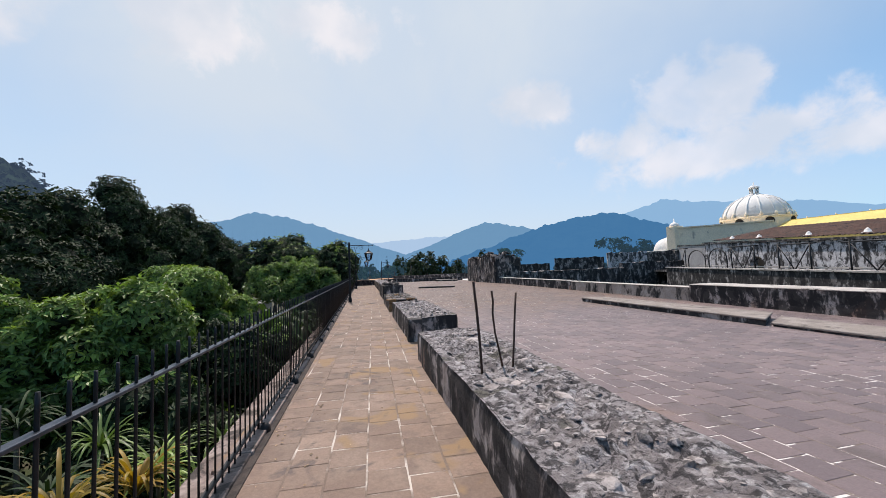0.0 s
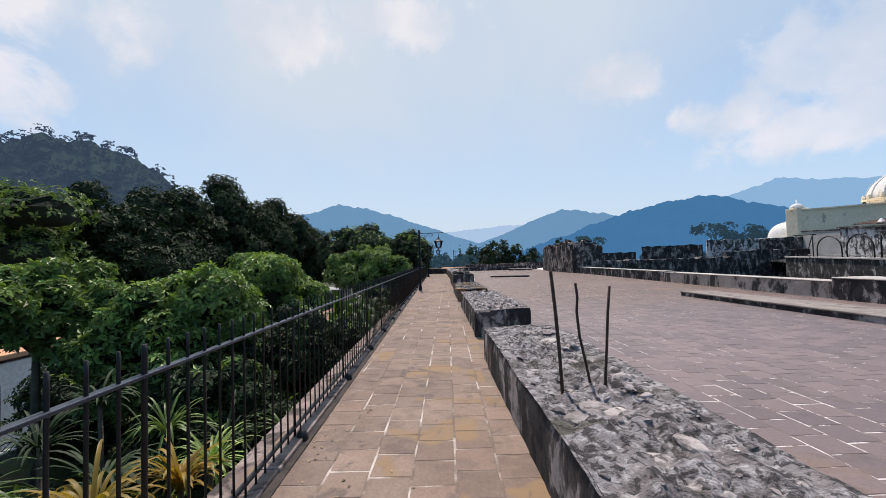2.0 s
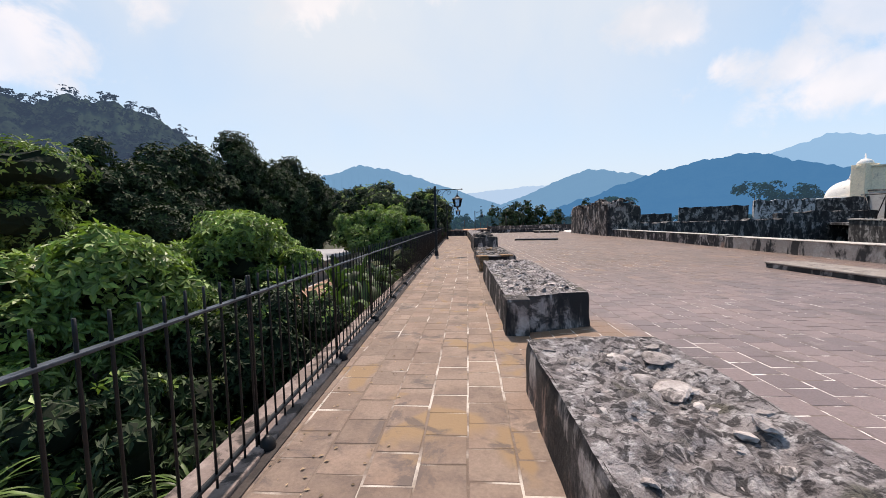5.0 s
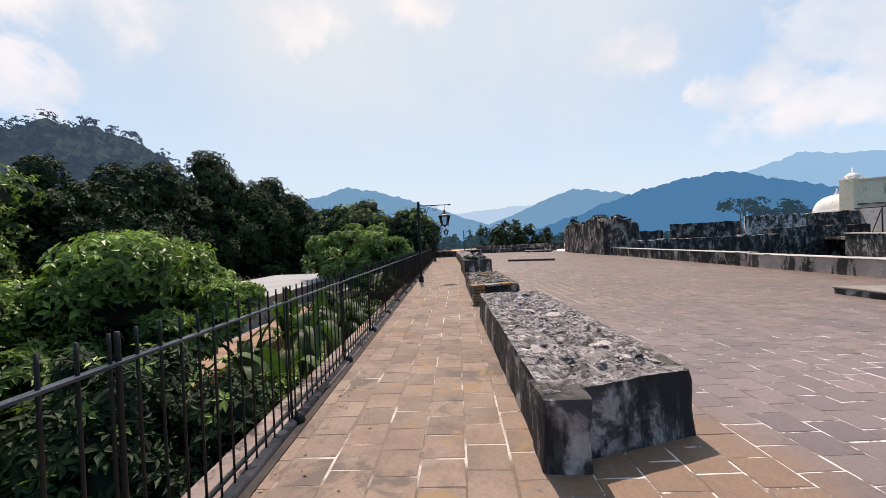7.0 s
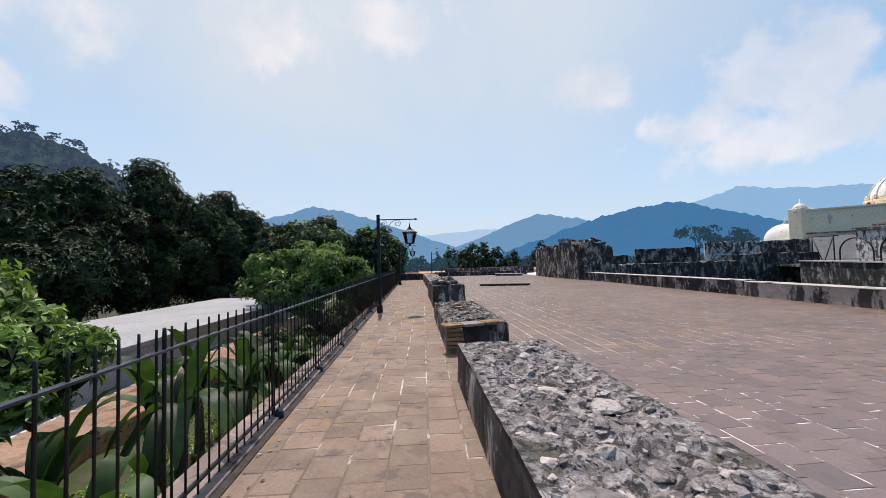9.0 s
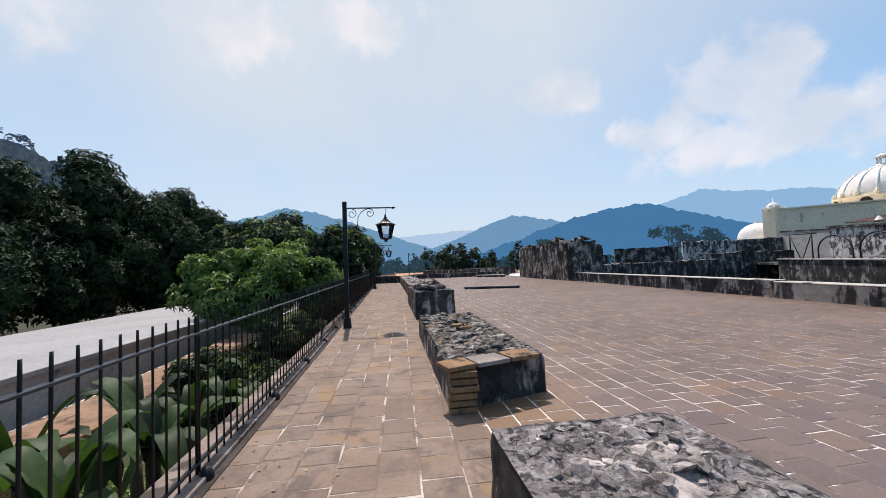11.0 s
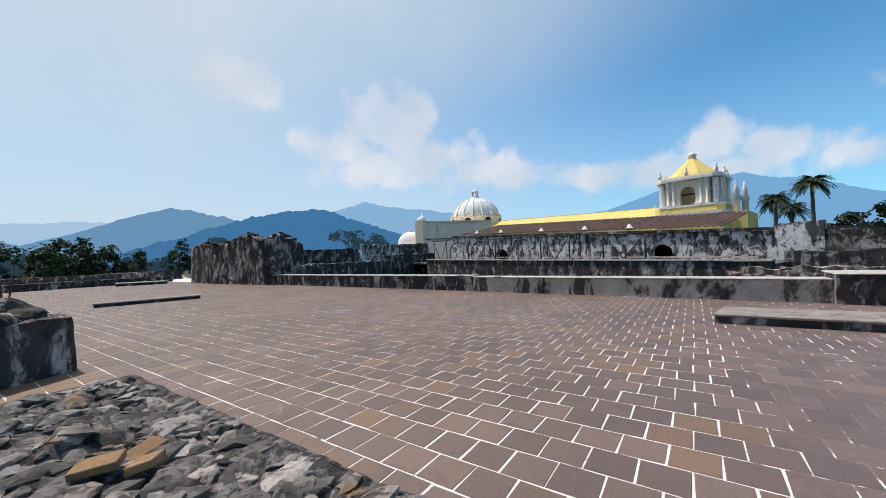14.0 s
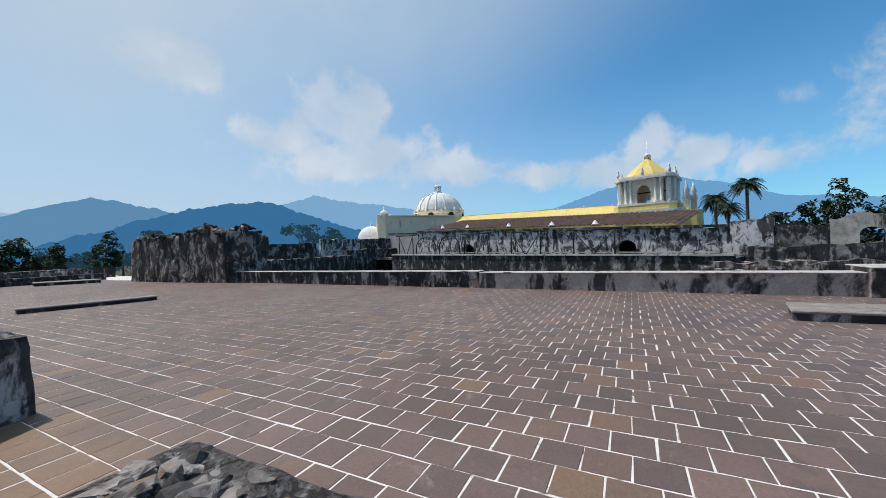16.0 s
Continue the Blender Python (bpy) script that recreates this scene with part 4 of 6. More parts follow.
def brick_end():
    """Exposed brick courses and flat edging tiles at the near end of the third low wall."""
    ob = wall_c
    rng = random.Random(8)
    for k in range(6):
        x = rng.uniform(-0.012, 0.012)
        part("brick", box(-0.02 + x, 0.25 + x, -0.10 + rng.uniform(-0.01, 0.01), 0.05, 0.012 + 0.068 * k, 0.066 + 0.068 * k, 0.008), M["brick"], ob)
    for k, (x0, x1, tone) in enumerate(((-0.03, 0.27, "brick"), (0.285, 0.66, "slab_top"), (0.675, 1.02, "brick"))):
        t = part("edging_tile", box(0, x1 - x0, 0, 0.3, 0, 0.045, 0.01), M[tone], ob)
        t.matrix_basis = pose(x0, -0.12 + 0.31 * (x0 + 0.03), 0.415, 0, 1.0 * (k - 1), 17)
    # pier at the near end of the second wall
    pier = box(-0.03, 0.27, -0.07, 0.28, -0.02, 0.475, 0.025)
    bmesh.ops.subdivide_edges(pier, edges=list(pier.edges), cuts=2, use_grid_fill=True)
    for v in pier.verts:
        v.co += Vector((rough(v.co, 3, 0.02), rough(v.co + Vector((3, 0, 0)), 3, 0.02), 0))
    part("end_pier", pier, M["plaster"], wall_b, "plastered pier at the wall's end")
    # broken stones heaped on the fourth wall, with rods in it
    for x, y, s in ((0.35, 0.6, 0.5), (0.75, 0.9, 0.42), (0.25, 1.5, 0.46), (0.7, 1.9, 0.5), (0.4, 2.8, 0.4)):
        bm = bmesh.new()
        bmesh.ops.create_icosphere(bm, subdivisions=3, radius=0.6, matrix=Matrix.Diagonal((s, s * 0.8, s * 0.5, 1)))
        for v in bm.verts:
            v.co += v.co.normalized() * rough(v.co + Vector((x * 9, y * 5, 0)), 3.5, 0.1)
        part("broken_stone", bm, M["ruin"], wall_d).matrix_basis = pose(x, y, 0.76, rng.uniform(-15, 15), rng.uniform(-15, 15), rng.uniform(0, 180))


brick_end()


def loose_brick(x, y, turn, tip):
    ob = part("loose_brick", box(-0.09, 0.09, -0.055, 0.055, 0, 0.04, 0.01), M["brick"])
    ob.matrix_basis = pose(x, y, 0.03 + top_c(x - 0.50, y - 14.72), tip, -tip, turn)
    tagged(ob, "broken ochre brick lying among the rubble", "brick", "loose bricks")


loose_brick(1.15, 16.97, 20, 8)
loose_brick(1.10, 16.76, 55, -10)
loose_brick(0.95, 16.84, -35, 6)
rod(((1.05, 22.9, 0.6), (1.03, 22.88, 1.0), (1.0, 22.86, 1.45)), 0.012)
rod(((1.25, 23.3, 0.6), (1.28, 23.3, 1.0), (1.26, 23.32, 1.35)), 0.012)
rod(((1.4, 24.1, 0.6), (1.45, 24.1, 1.05), (1.5, 24.1, 1.5)), 0.012)


# ---- planting ----
def leaf_cloud(lumps, count, size, seed, up=0.35, inner=0.2, slim=0.42, fuzz=0.3, whorl=6):
    """Leaves in whorls at twig ends, over the outsides of ellipsoid lumps (x, y, z, rx, ry, rz); arrays of corners and quads."""
    rng = np.random.RandomState(seed)
    lumps = np.asarray(lumps, float)
    weight = lumps[:, 3] * lumps[:, 5]
    twigs = max(1, count // whorl)
    pick = rng.choice(len(lumps), twigs, p=weight / weight.sum())
    d = rng.normal(size=(twigs, 3))
    d[:, 2] += up
    d /= np.linalg.norm(d, axis=1)[:, None]
    r = np.where(rng.rand(twigs) < inner, rng.uniform(0.5, 0.88, twigs), 0.88 + fuzz * rng.rand(twigs) ** 1.8)
    c = lumps[pick, :3] + d * lumps[pick, 3:6] * r[:, None]
    axis = d * 0.9 + rng.normal(size=(twigs, 3)) * 0.3 + np.array((0, 0, 0.35))
    axis /= np.linalg.norm(axis, axis=1)[:, None]
    e1 = np.cross(axis, rng.normal(size=(twigs, 3)))
    e1 /= np.linalg.norm(e1, axis=1)[:, None] + 1e-9
    e2 = np.cross(axis, e1)
    c, axis, e1, e2 = (np.repeat(a, whorl, axis=0) for a in (c, axis, e1, e2))
    n = len(c)
    a = np.tile(np.arange(whorl) * (2 * math.pi / whorl), twigs) + rng.normal(size=n) * 0.25
    spread = e1 * np.cos(a)[:, None] + e2 * np.sin(a)[:, None]
    lift = rng.uniform(-0.15, 0.6, n)[:, None]
    way = spread + axis * lift + np.array((0, 0, -0.2))
    way /= np.linalg.norm(way, axis=1)[:, None]
    side = np.cross(axis, way)
    side /= np.linalg.norm(side, axis=1)[:, None] + 1e-9
    over = np.cross(way, side)
    s = size * rng.uniform(0.65, 1.25, n)[:, None]
    w = s * slim
    v = np.stack((c + way * s * 0.08, c + way * s * 0.5 + side * w * 0.5 + over * w * 0.15, c + way * s - over * s * 0.14, c + way * s * 0.5 - side * w * 0.5 + over * w * 0.15), axis=1).reshape(-1, 3)
    return v, np.arange(n * 4).reshape(-1, 4)


def crown_lumps(centre, r, h, count, seed, flat=0.0):
    """Lumps over a crown's shell: centre of the crown, its radius and half height."""
    rng = random.Random(seed)
    out = []
    for k in range(count):
        a = k * 2.39996 + rng.uniform(-0.3, 0.3)
        z = 1 - 1.75 * (k + 0.5) / count
        q = math.sqrt(max(0.0, 1 - z * z))
        f = rng.uniform(0.5, 1.0)
        s = rng.choice((0.15, 0.20, 0.25, 0.30, 0.36))
        out.append((centre[0] + r * f * q * math.cos(a), centre[1] + r * f * q * math.sin(a), centre[2] + h * f * z + flat * rng.uniform(-0.2, 0.2), r * s, r * s, h * s * rng.uniform(0.8, 1.15)))
    return out


def tree(at, crown_z, r, h, leaves, size, mat, label, seed, lumps=22, name="tree", limbs=5, bright_top=0, trunk=0.16, group=""):
    """A broad-leaved tree: tapered trunk, limbs that reach into the crown, and a crown of single leaves."""
    ob = thing(name, at, label, "tree" if name == "tree" else "shrub", group)
    rng = random.Random(seed)
    c = (0, 0, crown_z - at[2])
    bm = tube(((0, 0, -0.1), (rng.uniform(-0.1, 0.1), rng.uniform(-0.1, 0.1), c[2] * 0.45), (0, 0, c[2])), [trunk, trunk * 0.8, trunk * 0.45], 8)
    part("trunk", bm, M["bark"], ob)
    for k in range(limbs):
        a = 2 * math.pi * k / limbs + rng.uniform(-0.4, 0.4)
        e = (r * 0.62 * math.cos(a), r * 0.62 * math.sin(a), c[2] + h * rng.uniform(-0.1, 0.5))
        s = c[2] - h * 0.75
        part("limb", tube(((0, 0, s), (e[0] * 0.45, e[1] * 0.45, (s + e[2]) / 2 + 0.1), e), [trunk * 0.5, trunk * 0.32, trunk * 0.1], 6), M["bark"], ob)
    lum = crown_lumps(c, r, h, int(lumps * 1.7), seed)
    # added solid lumps under the leaves, coloured as the crown's inner shade
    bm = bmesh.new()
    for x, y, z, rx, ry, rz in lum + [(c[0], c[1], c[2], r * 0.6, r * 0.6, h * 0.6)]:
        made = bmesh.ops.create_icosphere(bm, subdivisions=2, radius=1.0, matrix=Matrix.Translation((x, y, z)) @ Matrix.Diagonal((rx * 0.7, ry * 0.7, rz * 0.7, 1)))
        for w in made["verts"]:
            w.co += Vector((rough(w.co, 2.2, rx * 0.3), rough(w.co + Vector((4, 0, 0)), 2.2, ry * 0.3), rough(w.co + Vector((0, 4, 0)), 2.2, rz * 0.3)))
    part("shade_core", bm, M["crown_shade"], ob, "near-black cores painted as the shade inside the crown", kind="stuff")
    v, q = leaf_cloud(lum, leaves, size, seed)
    part("crown", quads_mesh("crown", v, q, mat), None, ob, kind="stuff")
    # brighter leaves over the top lumps: yellow-green shoots and painted sunlight
    if bright_top:
        top = [(x, y, z + rz * 0.25, rx, ry, rz) for x, y, z, rx, ry, rz in lum if z > c[2] - h * 0.1]
        v, q = leaf_cloud(top, bright_top, size * 0.9, seed + 1, 0.9, 0.0)
        part("young_growth", quads_mesh("young_growth", v, q, M["leaf_bright"]), None, ob, "bright yellow-green leaves on the crown top, shoots and painted sunlight", kind="stuff")
    return ob


BED = -2.4


def garden_bed():
    nx, ny = 20, 70
    verts, faces = [], []
    for j in range(ny + 1):
        for i in range(nx + 1):
            x, y = -1.8 - 7.6 * i / nx, -12 + 72 * j / ny
            verts.append((x, y, BED + 0.25 * noise.fractal(Vector((x, y, 0)) * 0.4, 1.0, 2.0, 4)))
    faces = [(j * (nx + 1) + i, (j + 1) * (nx + 1) + i, (j + 1) * (nx + 1) + i + 1, j * (nx + 1) + i + 1) for j in range(ny) for i in range(nx)]
    tagged(part("ground_garden_bed", quads_mesh("garden_bed", verts, faces, M["lawn"], True)), "raised garden bed with low green growth", "garden bed", kind="structure")
    tagged(part("wall_garden_bed", box(-9.6, -9.4, -12, 60, GROUND, BED + 0.1, 0.02), M["farwall"]), "low stained retaining wall of the garden bed", "wall", kind="structure")


garden_bed()
NEAR = "leafy green garden tree growing beside the terrace"
tree((-5.5, 12.3, BED), 0.4, 1.9, 1.2, 26000, 0.15, M["leaf"], NEAR, 11, 20, bright_top=8500)
tree((-5.1, 8.3, BED), 0.1, 1.5, 1.2, 20000, 0.14, M["leaf"], NEAR + ", with yellow-green shoots", 12, 18, bright_top=7500)
tree((-6.7, 7.6, BED), 0.8, 1.25, 0.85, 13000, 0.14, M["leaf"], NEAR, 13, 16, bright_top=1500, trunk=0.08)
tree((-5.6, 10.2, BED), 0.0, 1.25, 1.0, 14000, 0.11, M["leaf"], NEAR, 14, 20, bright_top=1200)
tree((-4.85, 26.0, BED), 1.0, 2.3, 1.5, 24000, 0.24, M["leaf"], "round bright green tree leaning towards the fence", 15, 22, bright_top=5000)
tree((-5.7, 31.0, BED), 2.1, 2.1, 1.9, 20000, 0.2, M["leaf_dark"], "dark green tree with a rounded crown beside the fence", 48, 26, bright_top=500)
tree((-8.2, 36.5, GROUND), 2.6, 3.6, 2.4, 12000, 0.3, M["leaf_dark"], "dense dark green tree", 16, 28, bright_top=700)
tree((-3.5, 32.5, BED), 1.4, 1.9, 2.3, 9000, 0.22, M["leaf_dark"], "dense dark green tree close to the fence", 17, 22, bright_top=600)
tree((-3.3, 38.5, BED), 1.7, 2.0, 2.6, 9000, 0.25, M["leaf_dark"], "dense dark green tree close to the fence", 18, 22, bright_top=800)
tree((-3.6, 47.0, BED), 2.2, 2.3, 2.8, 9000, 0.28, M["leaf_dark"], "dense dark green tree close to the fence", 19, 22, bright_top=800)
BIG = "huge dark mango tree with a dense rounded crown"
for k, (x, y, cz, r, h, n_leaf) in enumerate(((-30, 36, 2.2, 6.5, 6.2, 15000), (-31, 45, 3.0, 7.0, 7.6, 17000), (-30, 55.5, 4.0, 7.8, 9.0, 26000), (-29, 65, 4.0, 7.0, 8.6, 18000), (-26.5, 73, 2.6, 6.0, 6.8, 12000))):
    tree((x, y, GROUND), cz, r, h, int(n_leaf * 2.2), 0.5, M["leaf_dark"], BIG, 30 + k, 26, trunk=0.5, bright_top=0, group="mango trees")
tree((-4.0, 56.0, GROUND), 2.0, 2.6, 3.6, 9000, 0.3, M["leaf_dark"], "dense dark green tree close to the fence", 46, 22, bright_top=600)
tree((-4.6, 67.0, GROUND), 1.8, 3.0, 4.2, 8000, 0.34, M["leaf_dark"], "dense dark green tree close to the fence", 47, 22, bright_top=500)
tree((-31, 25, GROUND), 3.2, 7.0, 4.6, 30000, 0.36, M["leaf"], "broad green tree with a domed crown behind the orange roof", 41, 40, trunk=0.4, bright_top=1200)
tree((-28, 4, GROUND), 1.6, 6.0, 4.6, 9000, 0.5, M["leaf_dark"], BIG, 43, 34, trunk=0.45)
tree((-20, 80, GROUND), 2.0, 5.0, 4.2, 8000, 0.6, M["leaf_dark"], BIG, 44, 26, trunk=0.4)
tree((-12, 70, GROUND), 1.0, 4.0, 3.4, 7000, 0.5, M["leaf"], "green tree among the gardens", 45, 22, trunk=0.3)
SHRUB = "dense dark leafy shrub against the fence"
for k, (x, y, cz, r, h, n_leaf) in enumerate(((-3.2, 9.4, -0.75, 1.15, 1.25, 7500), (-3.6, 7.4, -0.95, 1.1, 1.0, 5500), (-3.0, 11.2, -1.3, 0.9, 0.8, 4500), (-3.1, 20.2, -1.3, 1.0, 0.8, 5000), (-3.2, 23.4, -0.9, 1.1, 0.9, 5500), (-3.1, 29.6, -0.2, 1.1, 1.2, 5500), (-3.0, 35.6, 0.0, 1.0, 1.1, 4500), (-3.0, 42.0, 0.1, 1.1, 1.1, 4500), (-4.6, 3.4, -1.3, 1.2, 1.0, 5500), (-3.0, 0.2, -1.1, 1.1, 1.0, 4500), (-6.5, 1.0, -0.9, 1.6, 1.3, 6000), (-2.7, 18.4, -1.2, 0.8, 0.8, 3500), (-4.9, 22.2, -1.5, 1.2, 0.7, 4500), (-4.0, 5.6, -1.5, 0.9, 0.7, 3500), (-2.6, 14.2, -1.7, 0.7, 0.6, 2500), (-7.6, 4.4, -1.6, 1.2, 0.8, 4000), (-8.2, 7.0, -1.7, 1.1, 0.8, 3500), (-6.0, 4.2, -1.5, 1.1, 0.8, 4000), (-8.6, 10.2, -1.4, 1.3, 1.0, 4500), (-7.4, 9.6, -1.2, 1.2, 1.0, 4500))):
    # dark leaves put the shade into the shrubs; the sunlit stretch is lighter
    tree((x, y, BED), cz, r, h, int(n_leaf * 1.5), 0.12, M["leaf"] if 10.5 < y < 15 else M["leaf_dark"], SHRUB, 60 + k, 16, "shrub", 3, 1500 if 10.5 < y < 15 else 200, 0.05, "shrubs")


def blade(root, heading, length, width, droop, rise=1.0, segments=7, fold=0.15, bm=None):
    """A long arching leaf with a folded midrib."""
    bm = bm or bmesh.new()
    way = Vector((math.cos(heading), math.sin(heading), 0))
    side = Vector((-way.y, way.x, 0))
    rows = []
    for k in range(segments + 1):
        f = k / segments
        p = Vector(root) + way * length * (f * (1 - 0.25 * rise)) + Vector((0, 0, length * (rise * 0.85 * f - droop * f * f)))
        w = width * (0.35 + 0.65 * math.sin(math.pi * min(1.0, 0.12 + f * 0.86)) ** 0.7) * (1 if k < segments else 0.15)
        rows.append((bm.verts.new(p - side * w / 2 + Vector((0, 0, fold * w))), bm.verts.new(p), bm.verts.new(p + side * w / 2 + Vector((0, 0, fold * w)))))
    for a, b in zip(rows, rows[1:]):
        bm.faces.new((a[0], a[1], b[1], b[0])).smooth = True
        bm.faces.new((a[1], a[2], b[2], b[1])).smooth = True
    return bm


def rosette(name, at, crown_z, count, length, width, mat, label, category, seed, droop=(0.5, 1.0), rise=(0.4, 1.3), stem=0.04, group=""):
    """A plant of long leaves that spring from one stem."""
    ob = thing(name, at, label, category, group)
    rng = random.Random(seed)
    top = crown_z - at[2]
    part("stem", tube(((0, 0, -0.05), (0.02, 0.01, top * 0.5), (0, 0, top)), [stem * 1.2, stem, stem * 0.8], 8), M["bark"], ob)
    for k in range(count):
        a = k * 2.39996 + rng.uniform(-0.3, 0.3)
        part("leaf", blade((0, 0, top - rng.uniform(0, 0.12)), a, length * rng.uniform(0.7, 1.1), width, rng.uniform(*droop), rng.uniform(*rise)), mat, ob)
    return ob


rosette("dracaena", (-4.45, 8.0, BED), 0.08, 64, 0.62, 0.036, M["leaf_bright"], "spiky green dracaena with long narrow arching leaves", "plant", 3, stem=0.05)
rosette("dracaena", (-3.9, 6.9, BED), -0.75, 26, 0.6, 0.05, M["leaf"], "spiky green dracaena with long narrow arching leaves", "plant", 4, stem=0.05)
GOLD = "golden yellow-leaved garden palm growing below the fence"
for k, (x, y, z) in enumerate(((-2.75, 4.3, -0.30), (-3.05, 3.6, -0.25), (-2.6, 2.7, -0.35), (-2.7, 1.7, -0.4), (-2.6, 5.0, -0.5))):
    rosette("golden_palm", (x, y, BED), z, 56, 0.62, 0.032, M["leaf_gold"], GOLD, "plant", 20 + k, (0.6, 1.1), (0.9, 1.6), 0.03, "golden palms")
STRAP = "clump of green strap leaves below the fence"
for k, (x, y, z) in enumerate(((-2.7, 5.6, -0.6), (-3.3, 5.0, -0.45), (-3.6, 2.6, -0.2), (-2.5, 7.0, -0.9), (-3.0, 13.2, -1.5), (-2.4, 17.6, -1.2), (-3.7, 4.2, -0.2), (-2.4, 3.4, -0.8), (-4.3, 5.4, -0.3), (-3.6, 6.2, -0.5), (-4.6, 6.4, -0.2), (-3.0, 6.4, -0.75), (-4.4, 4.0, -0.25), (-2.3, 2.0, -0.75), (-2.4, 5.9, -1.0), (-5.2, 5.2, -0.2), (-2.4, 8.3, -1.1), (-4.0, 3.0, -0.35))):
    rosette("strap_leaf_plant", (x, y, BED), z, 46, 0.7, 0.03, M["leaf_bright"] if k % 7 == 0 else M["leaf_dark"] if k % 3 else M["leaf"], STRAP, "plant", 40 + k, (0.5, 1.1), (0.6, 1.5), 0.03, "strap-leaf plants")
BANANA = "banana plant with broad arching green leaves"
for k, (x, y, z, n_leaf, size) in enumerate(((-2.7, 11.9, -0.7, 8, 1.2), (-2.75, 13.2, -0.2, 11, 1.2), (-2.6, 14.4, -0.3, 10, 1.15), (-3.5, 13.9, -0.4, 9, 1.3), (-2.6, 15.5, -0.4, 10, 1.2), (-2.75, 16.5, -0.55, 9, 1.2), (-3.6, 12.5, -0.7, 9, 1.25), (-2.7, 17.8, -0.8, 9, 1.2), (-3.9, 15.6, -0.6, 9, 1.3), (-3.7, 17.0, -0.8, 9, 1.25))):
    rosette("banana_plant", (x, y, BED), z, n_leaf, size, 0.25, M["leaf_banana"], BANANA, "plant", 90 + k, (0.75, 1.5), (0.9, 2.1), 0.08, "banana plants")


def low_herbs():
    """Yellowish low herbs over the sunny stretch of the bed."""
    rng = random.Random(15)
    lum = []
    for _ in range(150):
        x, y = rng.uniform(-5.2, -1.95), rng.uniform(8.6, 19.5)
        r = rng.uniform(0.15, 0.42)
        lum.append((x, y, BED + 0.1 + rng.uniform(0, 0.35), r, r, r * rng.uniform(0.6, 1.3)))
    v, q = leaf_cloud(lum, 15000, 0.1, 16, 0.7, 0.1, 0.4)
    tagged(part("low_herbs", quads_mesh("low_herbs", v, q, M["leaf_bright"])), "yellowish green low herbs growing on the garden bed", "herbs", kind="stuff")


low_herbs()


# ---- roofs beside the gardens ----
def flat_house(name, x0, x1, y0, y1, top, roof_mat, wall_mat, label, slope=0.0):
    ob = thing(name, ((x0 + x1) / 2, (y0 + y1) / 2, GROUND), label, "building")
    hx, hy, h = (x1 - x0) / 2, (y1 - y0) / 2, top - GROUND
    part("wall", box(-hx + 0.15, hx - 0.15, -hy + 0.15, hy - 0.15, 0, h - 0.16), wall_mat, ob)
    bm = box(-hx, hx, -hy, hy, h - 0.16, h, 0.02)
    for v in bm.verts:
        v.co.z += slope * v.co.x
    part("roof", bm, roof_mat, ob)
    return ob


flat_house("flat_roofed_building", -17.3, -9.7, 18.6, 42.5, -1.0, M["flat_roof"], M["grey_room"], "long building with a pale flat concrete roof")
flat_house("orange_roofed_building", -26, -13.6, 6.5, 17.6, -1.15, M["orange_roof"], M["white"], "white house with a faded orange roof", 0.02)
tagged(part("path_garden", box(-9.0, -6.9, 13.5, 36, BED - 0.5, -2.1, 0.03), M["garden_path"]), "faded orange paved path along the garden bed", "path", kind="structure")
tagged(part("path_kerb", box(-6.9, -6.72, 13.5, 36, BED - 0.5, -1.92, 0.03), M["brick"]), "low brown kerb edging the garden path", "kerb", kind="structure")


# ---- convent ruins and church ----
def slice_wall(a, b, thick, bottom, top, mat, name, parent, step=0.4, arches=(), label="", ragged=0.0):
    """An upright wall from a to b; bottom and top are heights (numbers or functions of the run); arches: (middle, half width, spring, sill)."""
    a, b = Vector((*a, 0)), Vector((*b, 0))
    run = (b - a).length
    u = (b - a) / run
    back = Vector((-u.y, u.x, 0))
    if back.x < 0:
        back = -back
    cuts = set(np.linspace(0, run, max(2, int(run / step))).round(3))
    for m, w, spring, sill in arches:
        cuts |= set((m + w * np.cos(np.linspace(0, math.pi, 13))).round(3)) | {round(m - w - 0.001, 3), round(m + w + 0.001, 3)}
    cuts = sorted({min(max(float(c), 0.0), run) for c in cuts})
    get = lambda f, s: f(s) if callable(f) else f

    def spans(s):
        lo, hi = get(bottom, s), get(top, s) + ragged * noise.fractal(Vector((s * 0.9, a.x, a.y)), 1.0, 2.0, 4)
        for m, w, spring, sill in arches:
            if abs(s - m) <= w:
                crown = spring + math.sqrt(max(0, w * w - (s - m) ** 2)) * 0.8
                return ([(lo, sill)] if sill > lo + 0.01 else []) + [(crown, hi)]
        return [(lo, hi)]

    bm = bmesh.new()
    for s0, s1 in zip(cuts, cuts[1:]):
        mid = (s0 + s1) / 2
        for k, _ in enumerate(spans(mid)):
            def at(s):
                sp = spans(s)
                return sp[k] if len(sp) == len(spans(mid)) else spans(mid)[k]
            (l0, h0), (l1, h1) = at(s0), at(s1)
            p0, p1 = a + u * s0, a + u * s1
            vs = [bm.verts.new(p + Vector((0, 0, z)) + back * d) for d in (0, thick) for p, z in ((p0, l0), (p1, l1), (p1, h1), (p0, h0))]
            for f in ((0, 1, 2, 3), (7, 6, 5, 4), (3, 2, 6, 7), (1, 0, 4, 5), (0, 3, 7, 4), (2, 1, 5, 6)):
                bm.faces.new([vs[i] for i in f])
    bmesh.ops.remove_doubles(bm, verts=bm.verts, dist=0.0005)
    bmesh.ops.recalc_face_normals(bm, faces=bm.faces)
    return part(name, bm, mat, parent, label)


A, B = Vector((39.9, 17.0)), Vector((46.5, 36.5))
U = (B - A).normalized()


